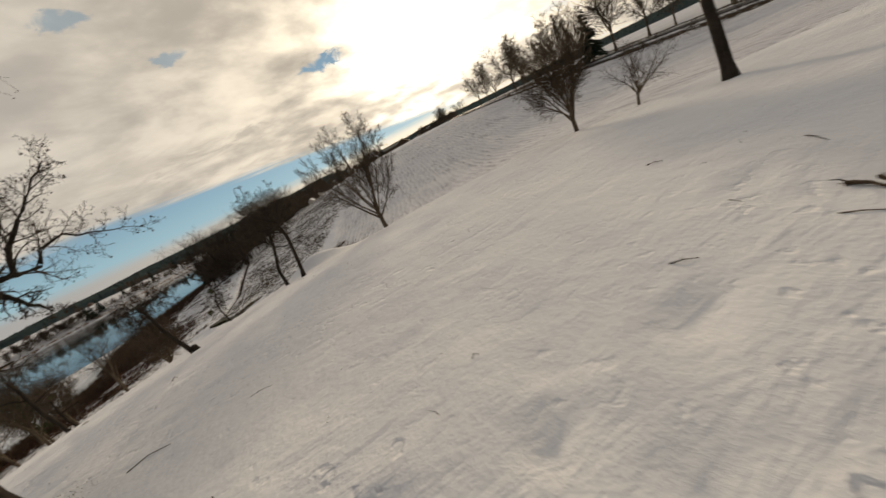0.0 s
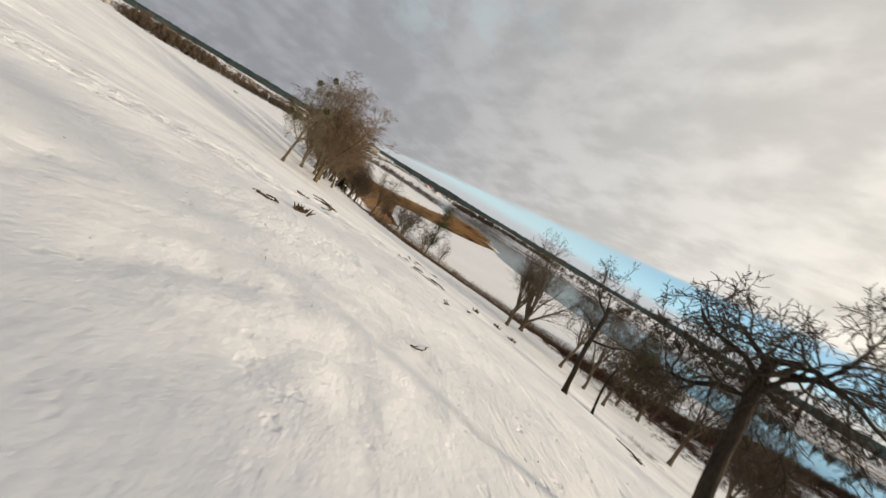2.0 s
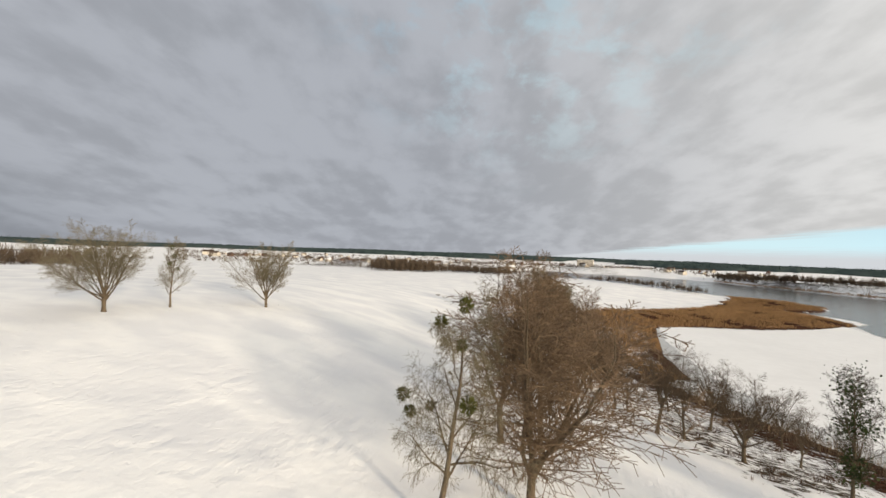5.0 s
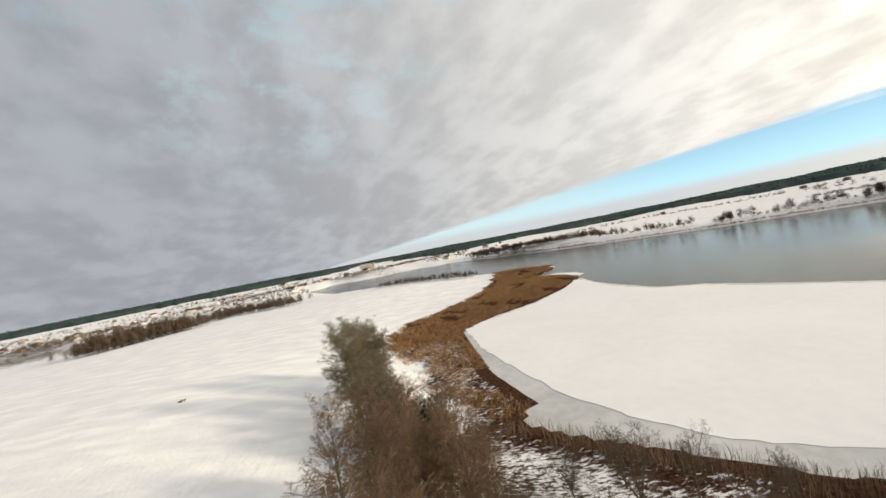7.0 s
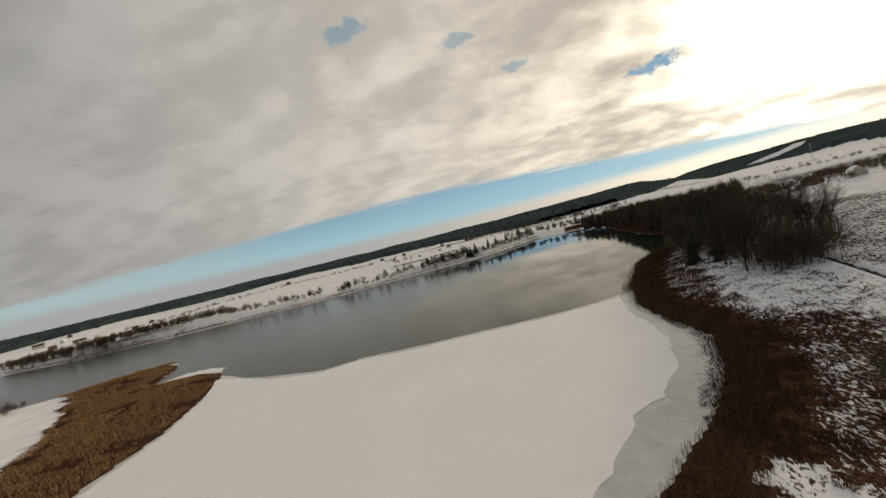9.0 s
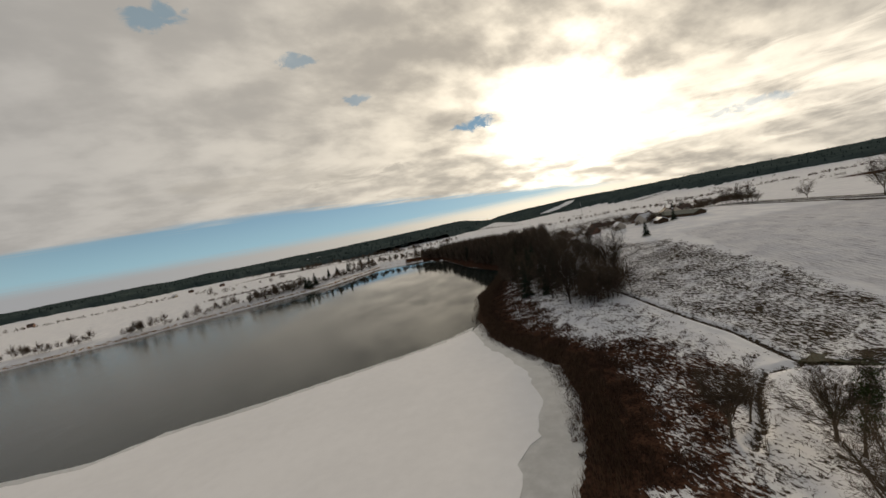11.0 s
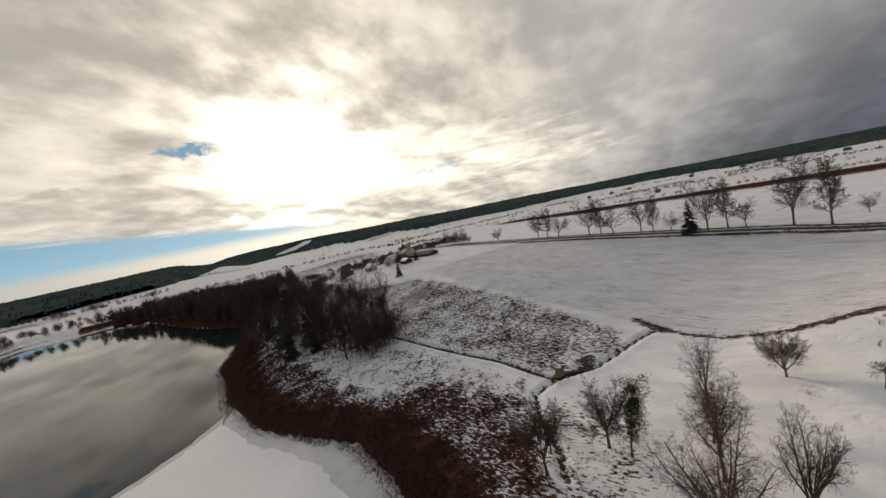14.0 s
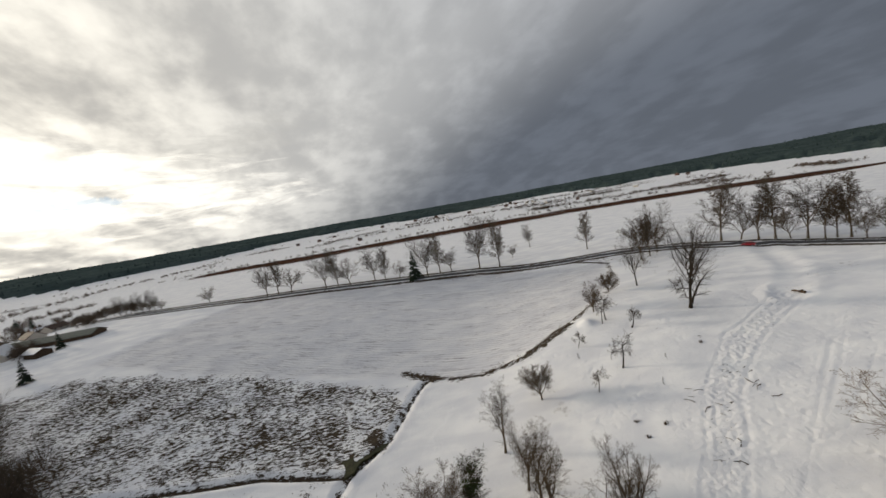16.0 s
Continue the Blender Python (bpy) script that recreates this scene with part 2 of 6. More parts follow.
def ground_material():
    m, n, bsdf = material("snowy_ground", 0.75)
    n.put(bsdf.inputs["Specular IOR Level"], 0.0)
    v = place_of(n)
    cover = n.add("ShaderNodeVertexColor")
    cover.layer_name = "cover"
    split = n.add("ShaderNodeSeparateColor", ins={0: cover.outputs[0]})
    rough, marsh, furrow = split.outputs[0], split.outputs[1], split.outputs[2]
    trod = cover.outputs["Alpha"]
    streak = n.vmath("MULTIPLY", v, (1.0, 0.45, 1.0)).outputs[0]
    grain = n.noise(v, 9.0, 5.0, 0.65)
    lumps = n.noise(v, 1.7, 6.0, 0.58, 0.0)
    drift = n.noise(streak, 0.22, 5.0, 0.5, 0.3)
    tuft = n.noise(n.add("ShaderNodeMapping", ins={0: v, 2: (0, 0, radians(35)), 3: (1.0, 0.38, 1.0)}), 2.0, 9.0, 0.68, 0.3)
    patch = n.noise(v, 0.11, 5.0, 0.6)
    # snow, a little greyer where it is thin
    snow = n.mix(n.step(drift, 0.35, 0.7), rgb(0.745, 0.755, 0.785), rgb(0.875, 0.88, 0.885))
    snow = n.mix(n.math("MULTIPLY", n.step(grain, 0.45, 0.75), 0.12), snow, rgb(0.70, 0.72, 0.76))
    # grass and litter that break through
    blend = n.math("ADD", n.math("MULTIPLY", tuft, 0.75), n.math("MULTIPLY", patch, 0.25))
    bare = n.math("MULTIPLY", n.step(n.math("ADD", blend, n.math("MULTIPLY", rough, 0.42)), 0.675, 0.720), n.step(rough, 0.03, 0.14))
    grass = n.mix(n.step(grain, 0.35, 0.65), rgb(0.034, 0.028, 0.022), rgb(0.100, 0.080, 0.058))
    wet = n.math("MULTIPLY", n.step(n.math("ADD", blend, n.math("MULTIPLY", marsh, 0.50)), 0.655, 0.715), n.step(marsh, 0.03, 0.14))
    litter = n.mix(n.step(lumps, 0.35, 0.65), rgb(0.028, 0.015, 0.011), rgb(0.092, 0.048, 0.031))
    # furrows of a ploughed field under thin snow
    turned = n.add("ShaderNodeMapping", ins={0: v, 2: (0, 0, radians(16))})
    row = n.add("ShaderNodeTexWave", ins={"Vector": turned, "Scale": 0.27, "Distortion": 7.0, "Detail": 4.0, "Detail Scale": 0.8, "Detail Roughness": 0.65})
    drill = n.noise(n.vmath("MULTIPLY", turned, (1.0, 0.05, 1.0)).outputs[0], 1.5, 5.0, 0.6, 0.2)
    thin = n.step(n.math("ADD", n.math("MULTIPLY", tuft, 0.55), n.math("MULTIPLY", patch, 0.45)), 0.40, 0.62)
    soil_mask = n.math("MULTIPLY", furrow, n.math("MULTIPLY", n.math("ADD", n.math("MULTIPLY", n.step(row.outputs["Fac"], 0.45, 0.9), 0.45), n.step(drill, 0.50, 0.66)), n.math("ADD", 0.25, thin)))
    soil = n.mix(n.math("ADD", n.math("MULTIPLY", furrow, 0.16), n.math("MULTIPLY", soil_mask, 0.40)), snow, rgb(0.22, 0.205, 0.235))
    c = n.mix(bare, soil, grass)
    c = n.mix(wet, c, litter)
    n.put(bsdf.inputs["Base Color"], c)
    h = n.math("ADD", n.math("MULTIPLY", grain, 0.10), n.math("MULTIPLY", drift, 0.9))
    h = n.math("ADD", h, n.math("MULTIPLY", lumps, n.math("ADD", 0.50, n.math("MULTIPLY", trod, 1.3))))
    scrape = n.noise(n.add("ShaderNodeMapping", ins={0: v, 2: (0, 0, radians(48)), 3: (0.28, 1.0, 1.0)}), 1.5, 5.0, 0.62, 0.35)
    pits = n.step(n.noise(v, 2.6, 3.0, 0.5), 0.60, 0.72)
    worn = n.step(n.noise(v, 0.16, 3.0, 0.5), 0.40, 0.62, 0.25, 1.0)
    h = n.math("ADD", h, n.math("MULTIPLY", n.math("SUBTRACT", n.math("MULTIPLY", scrape, 0.85), n.math("MULTIPLY", pits, 0.30)), worn))
    h = n.math("ADD", h, n.math("MULTIPLY", n.math("MULTIPLY", row.outputs["Fac"], furrow), 0.4))
    h = n.math("ADD", h, n.math("MULTIPLY", n.math("MAXIMUM", bare, wet), 0.6))
    bumped(n, bsdf, h, 0.60, 0.20)
    return m


def water_material():
    """Lake water: rippled by the wind, calm under the grove and along the eastern reeds."""
    m, n, bsdf = material("lake_water", 0.06)
    at = place_of(n)
    v = n.vmath("MULTIPLY", at, (1.0, 0.4, 1.0)).outputs[0]
    deep = n.noise(v, 0.012, 4.0, 0.5)
    n.put(bsdf.inputs["Base Color"], n.mix(deep, rgb(0.010, 0.016, 0.015), rgb(0.020, 0.028, 0.024)))
    n.put(bsdf.inputs["IOR"], 1.33)
    n.put(bsdf.inputs["Specular IOR Level"], 0.43)
    axis = n.add("ShaderNodeSeparateXYZ", ins={0: at})
    lee = n.math("ADD", axis.outputs[0], n.math("MULTIPLY", axis.outputs[1], 0.28))
    lee = n.math("ADD", lee, n.math("MULTIPLY", n.math("SUBTRACT", n.noise(v, 0.011, 4.0, 0.55, 0.8), 0.5), 190.0))
    wind = n.step(lee, -35.0, -125.0)
    n.put(bsdf.inputs["Roughness"], n.math("ADD", 0.02, n.math("MULTIPLY", wind, 0.13)))
    ripple = n.math("ADD", n.noise(v, 0.9, 5.0, 0.6), n.math("MULTIPLY", n.noise(v, 0.12, 3.0, 0.5), 2.0))
    b = n.add("ShaderNodeBump", ins={"Height": ripple, "Strength": n.math("ADD", 0.012, n.math("MULTIPLY", wind, 0.5)), "Distance": 0.12})
    n.put(bsdf.inputs["Normal"], b.outputs[0])
    return m


def ice_material(name, dark, light, rough, speck):
    m, n, bsdf = material(name, rough)
    v = place_of(n)
    big, mid, small = n.noise(v, 0.035, 5.0, 0.55, 0.4), n.noise(v, 0.35, 5.0, 0.6), n.noise(v, 3.0, 4.0, 0.6)
    c = n.mix(n.step(n.math("ADD", n.math("MULTIPLY", big, 0.6), n.math("MULTIPLY", mid, 0.4)), 0.34, 0.66), rgb(*dark), rgb(*light))
    c = n.mix(n.math("MULTIPLY", n.step(small, 0.62, 0.75), speck), c, rgb(0.30, 0.30, 0.30))
    n.put(bsdf.inputs["Base Color"], c)
    bumped(n, bsdf, small, 0.12, 0.02)
    return m


def by_island(name, dark, light, rough=0.9):
    """One tone for each loose piece of a joined mesh."""
    m, n, bsdf = material(name, rough)
    r = n.add("ShaderNodeNewGeometry").outputs["Random Per Island"]
    small = n.noise(place_of(n), 3.0, 3.0, 0.6)
    f = n.math("ADD", n.math("MULTIPLY", r, 0.75), n.math("MULTIPLY", small, 0.25))
    n.put(bsdf.inputs["Base Color"], n.mix(f, rgb(*dark), rgb(*light)))
    return m


def matt(m):
    """No sheen at all, as on rough foliage far off."""
    for node in m.node_tree.nodes:
        if node.type == "BSDF_PRINCIPLED":
            node.inputs["Specular IOR Level"].default_value = 0.0
    return m


SNOW = ground_material()
WATER = water_material()
SNOW_ICE = ice_material("snow_on_ice", (0.80, 0.805, 0.815), (0.86, 0.865, 0.875), 0.6, 0.10)
BARE_ICE = ice_material("bare_grey_ice", (0.40, 0.41, 0.41), (0.60, 0.61, 0.61), 0.32, 0.35)
BARK = two_tone("grey_brown_bark", (0.070, 0.054, 0.038), (0.20, 0.155, 0.105), 3.0, 0.9, 0.6, 0.03, (1, 1, 0.25))
OLD_BARK = two_tone("dark_orchard_bark", (0.020, 0.016, 0.012), (0.062, 0.048, 0.036), 4.0, 0.92, 0.7, 0.03, (1, 1, 0.3))
TWIG = two_tone("brown_twigs", (0.066, 0.050, 0.036), (0.145, 0.110, 0.078), 1.5, 0.9, 0.1, 0.005)
DARK_TWIG = two_tone("dark_twigs", (0.036, 0.028, 0.021), (0.090, 0.068, 0.050), 1.5, 0.9, 0.1, 0.005)
RED_TWIG = two_tone("reddish_twigs", (0.115, 0.080, 0.052), (0.23, 0.160, 0.105), 1.2, 0.9, 0.1, 0.005)
PALE_TWIG = two_tone("pale_olive_twigs", (0.135, 0.116, 0.078), (0.25, 0.215, 0.145), 1.2, 0.9, 0.1, 0.005)
IVY = two_tone("ivy_leaves", (0.016, 0.028, 0.009), (0.060, 0.085, 0.024), 4.0, 0.55, 0.2, 0.01)
MISTLETOE = two_tone("mistletoe_sprigs", (0.055, 0.060, 0.018), (0.115, 0.115, 0.036), 5.0, 0.7, 0.1, 0.01)
DRY_LEAF = two_tone("dry_leaves", (0.030, 0.020, 0.012), (0.085, 0.052, 0.028), 6.0, 0.8, 0.1, 0.005)
NEEDLES = two_tone("dark_needles", (0.010, 0.017, 0.011), (0.030, 0.045, 0.026), 1.3, 0.8, 0.3, 0.05)
REED = by_island("dry_reeds", (0.24, 0.145, 0.068), (0.44, 0.275, 0.135))
DARK_REED = by_island("wet_brown_reeds", (0.058, 0.037, 0.024), (0.22, 0.145, 0.090))
# paler copy of the reeds: front light on the western belt put into colour
LIT_REED = by_island("front_lit_reeds", (0.13, 0.090, 0.058), (0.36, 0.27, 0.18))
SEDGE = by_island("withered_sedge", (0.038, 0.023, 0.017), (0.140, 0.085, 0.056))
# far woods: aerial haze put into the base colours as paler, bluer greens
FOREST = matt(two_tone("haze_tinted_canopy", (0.034, 0.050, 0.050), (0.070, 0.092, 0.089), 0.012, 0.95, 0.6, 3.0, by_object=0.0))
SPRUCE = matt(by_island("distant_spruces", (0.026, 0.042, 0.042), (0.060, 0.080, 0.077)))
SHRUB = by_island("bare_shrub_twigs", (0.052, 0.040, 0.030), (0.150, 0.112, 0.081))
ASPHALT = two_tone("wet_asphalt", (0.035, 0.036, 0.038), (0.075, 0.075, 0.078), 0.8, 0.55, 0.2, 0.01)
TIMBER = two_tone("weathered_timber", (0.045, 0.030, 0.020), (0.14, 0.095, 0.060), 2.5, 0.85, 0.4, 0.01)
PLASTER = two_tone("pale_plaster", (0.50, 0.45, 0.38), (0.66, 0.61, 0.53), 0.6, 0.85, 0.1, 0.01)
BRICK_RED = two_tone("red_brick_wall", (0.13, 0.080, 0.062), (0.24, 0.15, 0.115), 2.0, 0.9, 0.2, 0.01)
ROOF_SNOW = two_tone("roof_under_snow", (0.70, 0.72, 0.76), (0.84, 0.85, 0.87), 0.8, 0.65, 0.2, 0.02)
ROOF_TILE = two_tone("brown_roof_tiles", (0.050, 0.036, 0.030), (0.12, 0.085, 0.068), 2.0, 0.8, 0.3, 0.02)
SHED_ROOF = two_tone("mossy_sheet_roof", (0.12, 0.13, 0.11), (0.26, 0.27, 0.23), 1.2, 0.7, 0.2, 0.02)
PANE = two_tone("dark_window_glass", (0.016, 0.018, 0.022), (0.045, 0.050, 0.058), 0.6, 0.12, 0.0, 0.001)
FRAME_WHITE = two_tone("white_painted_frame", (0.62, 0.62, 0.60), (0.78, 0.78, 0.76), 3.0, 0.5, 0.05, 0.002)
CAR_RED = two_tone("red_car_paint", (0.36, 0.012, 0.018), (0.46, 0.020, 0.026), 1.0, 0.28, 0.02, 0.001)
RUBBER = two_tone("black_rubber", (0.012, 0.012, 0.012), (0.028, 0.028, 0.028), 8.0, 0.8, 0.2, 0.004)
CHROME, _n, _b = material("grey_metal", 0.3, 0.9)
_b.inputs["Base Color"].default_value = rgb(0.45, 0.46, 0.48)
LAMP_GLASS = two_tone("lamp_glass", (0.50, 0.50, 0.48), (0.70, 0.70, 0.68), 4.0, 0.15, 0.0, 0.001)
MOSS = two_tone("wet_moss", (0.018, 0.020, 0.010), (0.060, 0.058, 0.026), 0.9, 0.5, 0.5, 0.05)
# ---- lie of the land ----
LAKE = [(-84, 47), (-98, 36), (-107, 29), (-115, 24), (-120, 30), (-141, 29), (-171, 33), (-191, 36), (-204, 54), (-212, 78),
        (-230, 106), (-253, 130), (-275, 134), (-297, 124), (-318, 150), (-343, 165), (-358, 150), (-376, 127), (-440, 60),
        (-600, -30), (-900, -120), (-1000, -60), (-900, 150), (-786, 231), (-670, 238), (-546, 271), (-438, 315), (-340, 356),
        (-306, 389), (-260, 424), (-199, 475), (-145, 600), (-81, 583), (-49, 510), (-36, 380), (-20, 312), (-36, 264),
        (-54, 225), (-65, 178), (-65, 145), (-57, 122), (-54, 112), (-57, 94), (-64, 77), (-73, 62)]
SWELL_X = (-300, -190, -105, -60, -25, 5, 40, 100, 210)
SWELL_Y = (-190, -90, -40, -5, 20, 45, 80, 130, 190, 290)
SWELLS = (
    (-0.6, -2.2, -1.6, -0.7, -0.7, -0.5, -5.1, -3.8, -2.4, -0.2),
    (3.0, 1.2, -1.1, -1.5, -1.0, -2.7, -0.1, 0.6, -0.9, -0.7),
    (2.4, 2.9, 1.3, -2.8, -2.9, -4.4, -4.7, -1.7, -4.0, -2.2),
    (0.4, 2.0, 2.2, 0.3, 0.8, 2.4, -1.1, -1.1, -4.5, -2.4),
    (0.3, 0.4, -0.0, -0.5, 0.2, -0.0, -2.3, -0.1, 0.1, -0.0),
    (0.7, 1.6, 0.7, 1.2, 2.3, -0.5, -1.5, -2.5, 0.6, -3.6),
    (0.8, 1.2, 0.1, 1.3, 1.1, -2.0, -1.6, -1.1, 1.3, -0.3),
    (1.6, 3.8, 1.4, 0.6, -0.4, 1.5, 2.5, 2.6, 5.2, 5.4),
    (0.7, 2.4, 1.5, 1.2, 0.1, 1.7, 2.1, 1.6, 3.3, 4.0),
)


def spread(values):
    g = np.diff(np.array(values, float))
    return 0.75 * np.maximum(np.r_[g[0], g], np.r_[g, g[-1]])


def ramp(v, a, b):
    s = np.clip((v - a) / (b - a), 0, 1)
    return s * s * (3 - 2 * s)


def line_distance(x, y, line, closed=False):
    """Distance from points to a polyline."""
    best = np.full(np.shape(x), 1e9)
    pairs = list(zip(line, line[1:] + line[:1])) if closed else list(zip(line, line[1:]))
    for (ax, ay), (bx, by) in pairs:
        dx, dy = bx - ax, by - ay
        s = np.clip(((x - ax) * dx + (y - ay) * dy) / (dx * dx + dy * dy), 0, 1)
        best = np.minimum(best, np.hypot(x - ax - s * dx, y - ay - s * dy))
    return best


def inside(x, y, loop):
    hit = np.zeros(np.shape(x), bool)
    for (ax, ay), (bx, by) in zip(loop, loop[1:] + loop[:1]):
        hit ^= ((ay > y) != (by > y)) & (x < (bx - ax) * (y - ay) / (by - ay + 1e-9) + ax)
    return hit


def shore(x, y):
    """Signed distance from the lake's edge, positive on land."""
    d = line_distance(x, y, LAKE, True)
    return np.where(inside(x, y, LAKE), -d, d)


def height(x, y):
    """The height of the ground over the lake."""
    x, y = np.asarray(x, float), np.asarray(y, float)
    gx = np.exp(-(((x[..., None] - np.array(SWELL_X)) / spread(SWELL_X)) ** 2) / 2)
    gy = np.exp(-(((y[..., None] - np.array(SWELL_Y)) / spread(SWELL_Y)) ** 2) / 2)
    near = 10 + np.einsum("...i,ij,...j->...", gx, np.array(SWELLS), gy)
    near = near + 0.7 * np.exp(-(((x - 8) / 9) ** 2) - ((y - 33) / 9) ** 2) - 0.2 * np.exp(-(((x - 4.6) / 3) ** 2) - ((y - 13.5) / 3) ** 2)
    r = np.hypot(x + 20, y - 60)
    az = np.arctan2(x, y)
    roll = 4 * np.sin(x / 170 + 1.3) * np.cos(y / 210) + 3 * np.sin((x + 0.6 * y) / 95)
    far = 7 + roll + 31 * ramp(r, 900, 3000) + 10 * np.sin(3 * az + 0.8) * ramp(r, 1200, 2600) * (1 - ramp(r, 3600, 4600))
    far = far + 21 * ramp(r, 1300, 3000) * ramp(np.cos(az - 0.75), 0.55, 0.95)
    far = far - 10 * ramp(r, 1200, 2600) * ramp(np.cos(az - 2.05), 0.5, 0.95)
    east = ramp(x, 300, 420) * (1 - ramp(x, 800, 1100))
    far = far * (1 - east) + east * (1.0 + 0.15 * roll)
    w = 1 - ramp(r, 290, 480)
    land = np.maximum(w * near + (1 - w) * far, 0.35)
    d = shore(x, y)
    return np.where(d > 0, 0.12 + (land - 0.12) * ramp(d, -4, 24), -1.4 * ramp(-d, -1, 9) - 0.02)

from mathutils import geometry

# ---- ground, lake and ice ----
MARSH = [(-66, 76), (-58, 112), (-66, 150), (-56, 228), (-22, 300), (-34, 205), (-39, 156), (-40, 128), (-29, 114), (-23, 100), (-24, 84), (-34, 75), (-42, 70), (-47, 60), (-54, 52)]
ROUGH = [(39, 188), (27, 118), (10, 71), (-7, 75), (-15, 82), (-12, 101), (-13, 145), (19, 246)]
SCRUB = [(-15, 141), (-17, 83), (-28, 89), (-32, 105), (-42, 158), (-43, 215), (-20, 215)]
FIELD = [(49, 194), (111, 166), (99, 41), (70, -10), (43, -1), (36, 3), (31, 9), (21, 20), (13, 34), (9, 52), (16, 72), (32, 143)]
PENINSULA = [(-190, 4), (-222, 18), (-242, 45), (-277, 74), (-345, 112), (-380, 118), (-362, 150), (-345, 166), (-320, 150), (-304, 124), (-285, 128),
             (-251, 130), (-230, 104), (-212, 76), (-204, 53), (-190, 35), (-165, 32), (-144, 29), (-121, 30), (-115, 24), (-120, 17), (-134, 13), (-158, 10)]
DITCHES = [[(12, 67), (9, 69), (-7, 75), (-15, 82), (-22, 84), (-30, 78), (-37, 70), (-43, 66)], [(-15, 82), (-12, 101), (-13, 123), (-13, 149), (-18, 180)]]
HEDGE = [(18, 73), (12, 63), (9, 52), (9, 40), (13, 32), (17, 25)]
TRACK = [(14, -50), (6, -30), (2, -23), (-5, -11), (-10, -2), (-16, 5), (-22, 12), (-32, 19), (-38, 24), (-50, 27)]
SHORE_PATH = [(-120, -2), (-90, 4), (-74, 9), (-68, 15), (-63, 21), (-55, 29), (-44, 36), (-30, 45)]
ROAD = [(175, 420), (140, 290), (125, 224), (115, 168), (109, 109), (103, 41), (88, 2), (84, -23), (72, -45), (56, -61), (30, -77), (8, -92), (-6, -130), (0, -240), (40, -420)]
EAST_REEDS = [(640, 520), (600, 325), (612, 100), (593, -166), (540, -330), (414, -487), (300, -620)]
BANK = [(-122, 16), (-112, 6), (-92, 5), (-75, 14), (-62, 24), (-66, 34), (-85, 38), (-110, 24)]
FOOT = [(-58, 52), (-50, 76), (-36, 82), (-24, 84), (-18, 74), (-24, 62), (-38, 54)]
TYRE_MARKS = [[(-16.2, -11.9), (-27.4, 2.1), (-40.2, 17.5)], [(-16.8, -13.3), (-27.9, 0.6), (-40.9, 16.3)], [(-11.4, -21.9), (-22.6, -8.5), (-36.0, 9.2)], [(-20.0, -18.5), (-31.4, -1.0), (-37.0, 7.1)]]
FIELD_TRACK = [(56, -61), (40, -52), (22, -42), (12, -34), (2, -23)]


def steps(parts):
    """Growing steps along one axis of the ground."""
    out = []
    for a, b, s in parts:
        out += list(np.arange(a, b, s))
    tail, s = parts[-1][1], parts[-1][2]
    right = []
    while tail < 4900:
        right.append(tail)
        s *= 1.13
        tail += s
    head, s, left = parts[0][0], parts[0][2], []
    while head > -4900:
        s *= 1.13
        head -= s
        left.append(head)
    return np.array(left[::-1] + out + right + [4950.0])


def zone(x, y, loop, soft):
    d = line_distance(x, y, loop, True)
    return ramp(np.where(inside(x, y, loop), d, -d), -soft, soft)


def wobble(x, y, size, seed=0.0):
    """A cheap smooth noise between -1 and 1."""
    a = np.sin(x / size + 1.7 * np.sin(y / size * 0.8 + seed) + seed) + np.sin(y / size * 1.3 - 1.3 * np.sin(x / size * 0.7 + 2 * seed))
    b = np.sin(x / size * 2.3 + y / size * 1.9 + 3 * seed) + np.sin(x / size * 1.1 - y / size * 2.7 + seed)
    return 0.32 * a + 0.18 * b


LATTICE = np.random.default_rng(41).uniform(-1, 1, (128, 128))


def rough_noise(x, y, size, shift=0):
    """Smooth random heights between -1 and 1 on a lattice of the given size."""
    u, v = np.asarray(x, float) / size + 17.3 * shift, np.asarray(y, float) / size + 9.1 * shift
    i, j = np.floor(u).astype(int), np.floor(v).astype(int)
    a, b = u - i, v - j
    a, b = a * a * (3 - 2 * a), b * b * (3 - 2 * b)
    p = lambda m, n: LATTICE[(i + m) % 128, (j + n) % 128]
    return (p(0, 0) * (1 - a) + p(1, 0) * a) * (1 - b) + (p(0, 1) * (1 - a) + p(1, 1) * a) * b


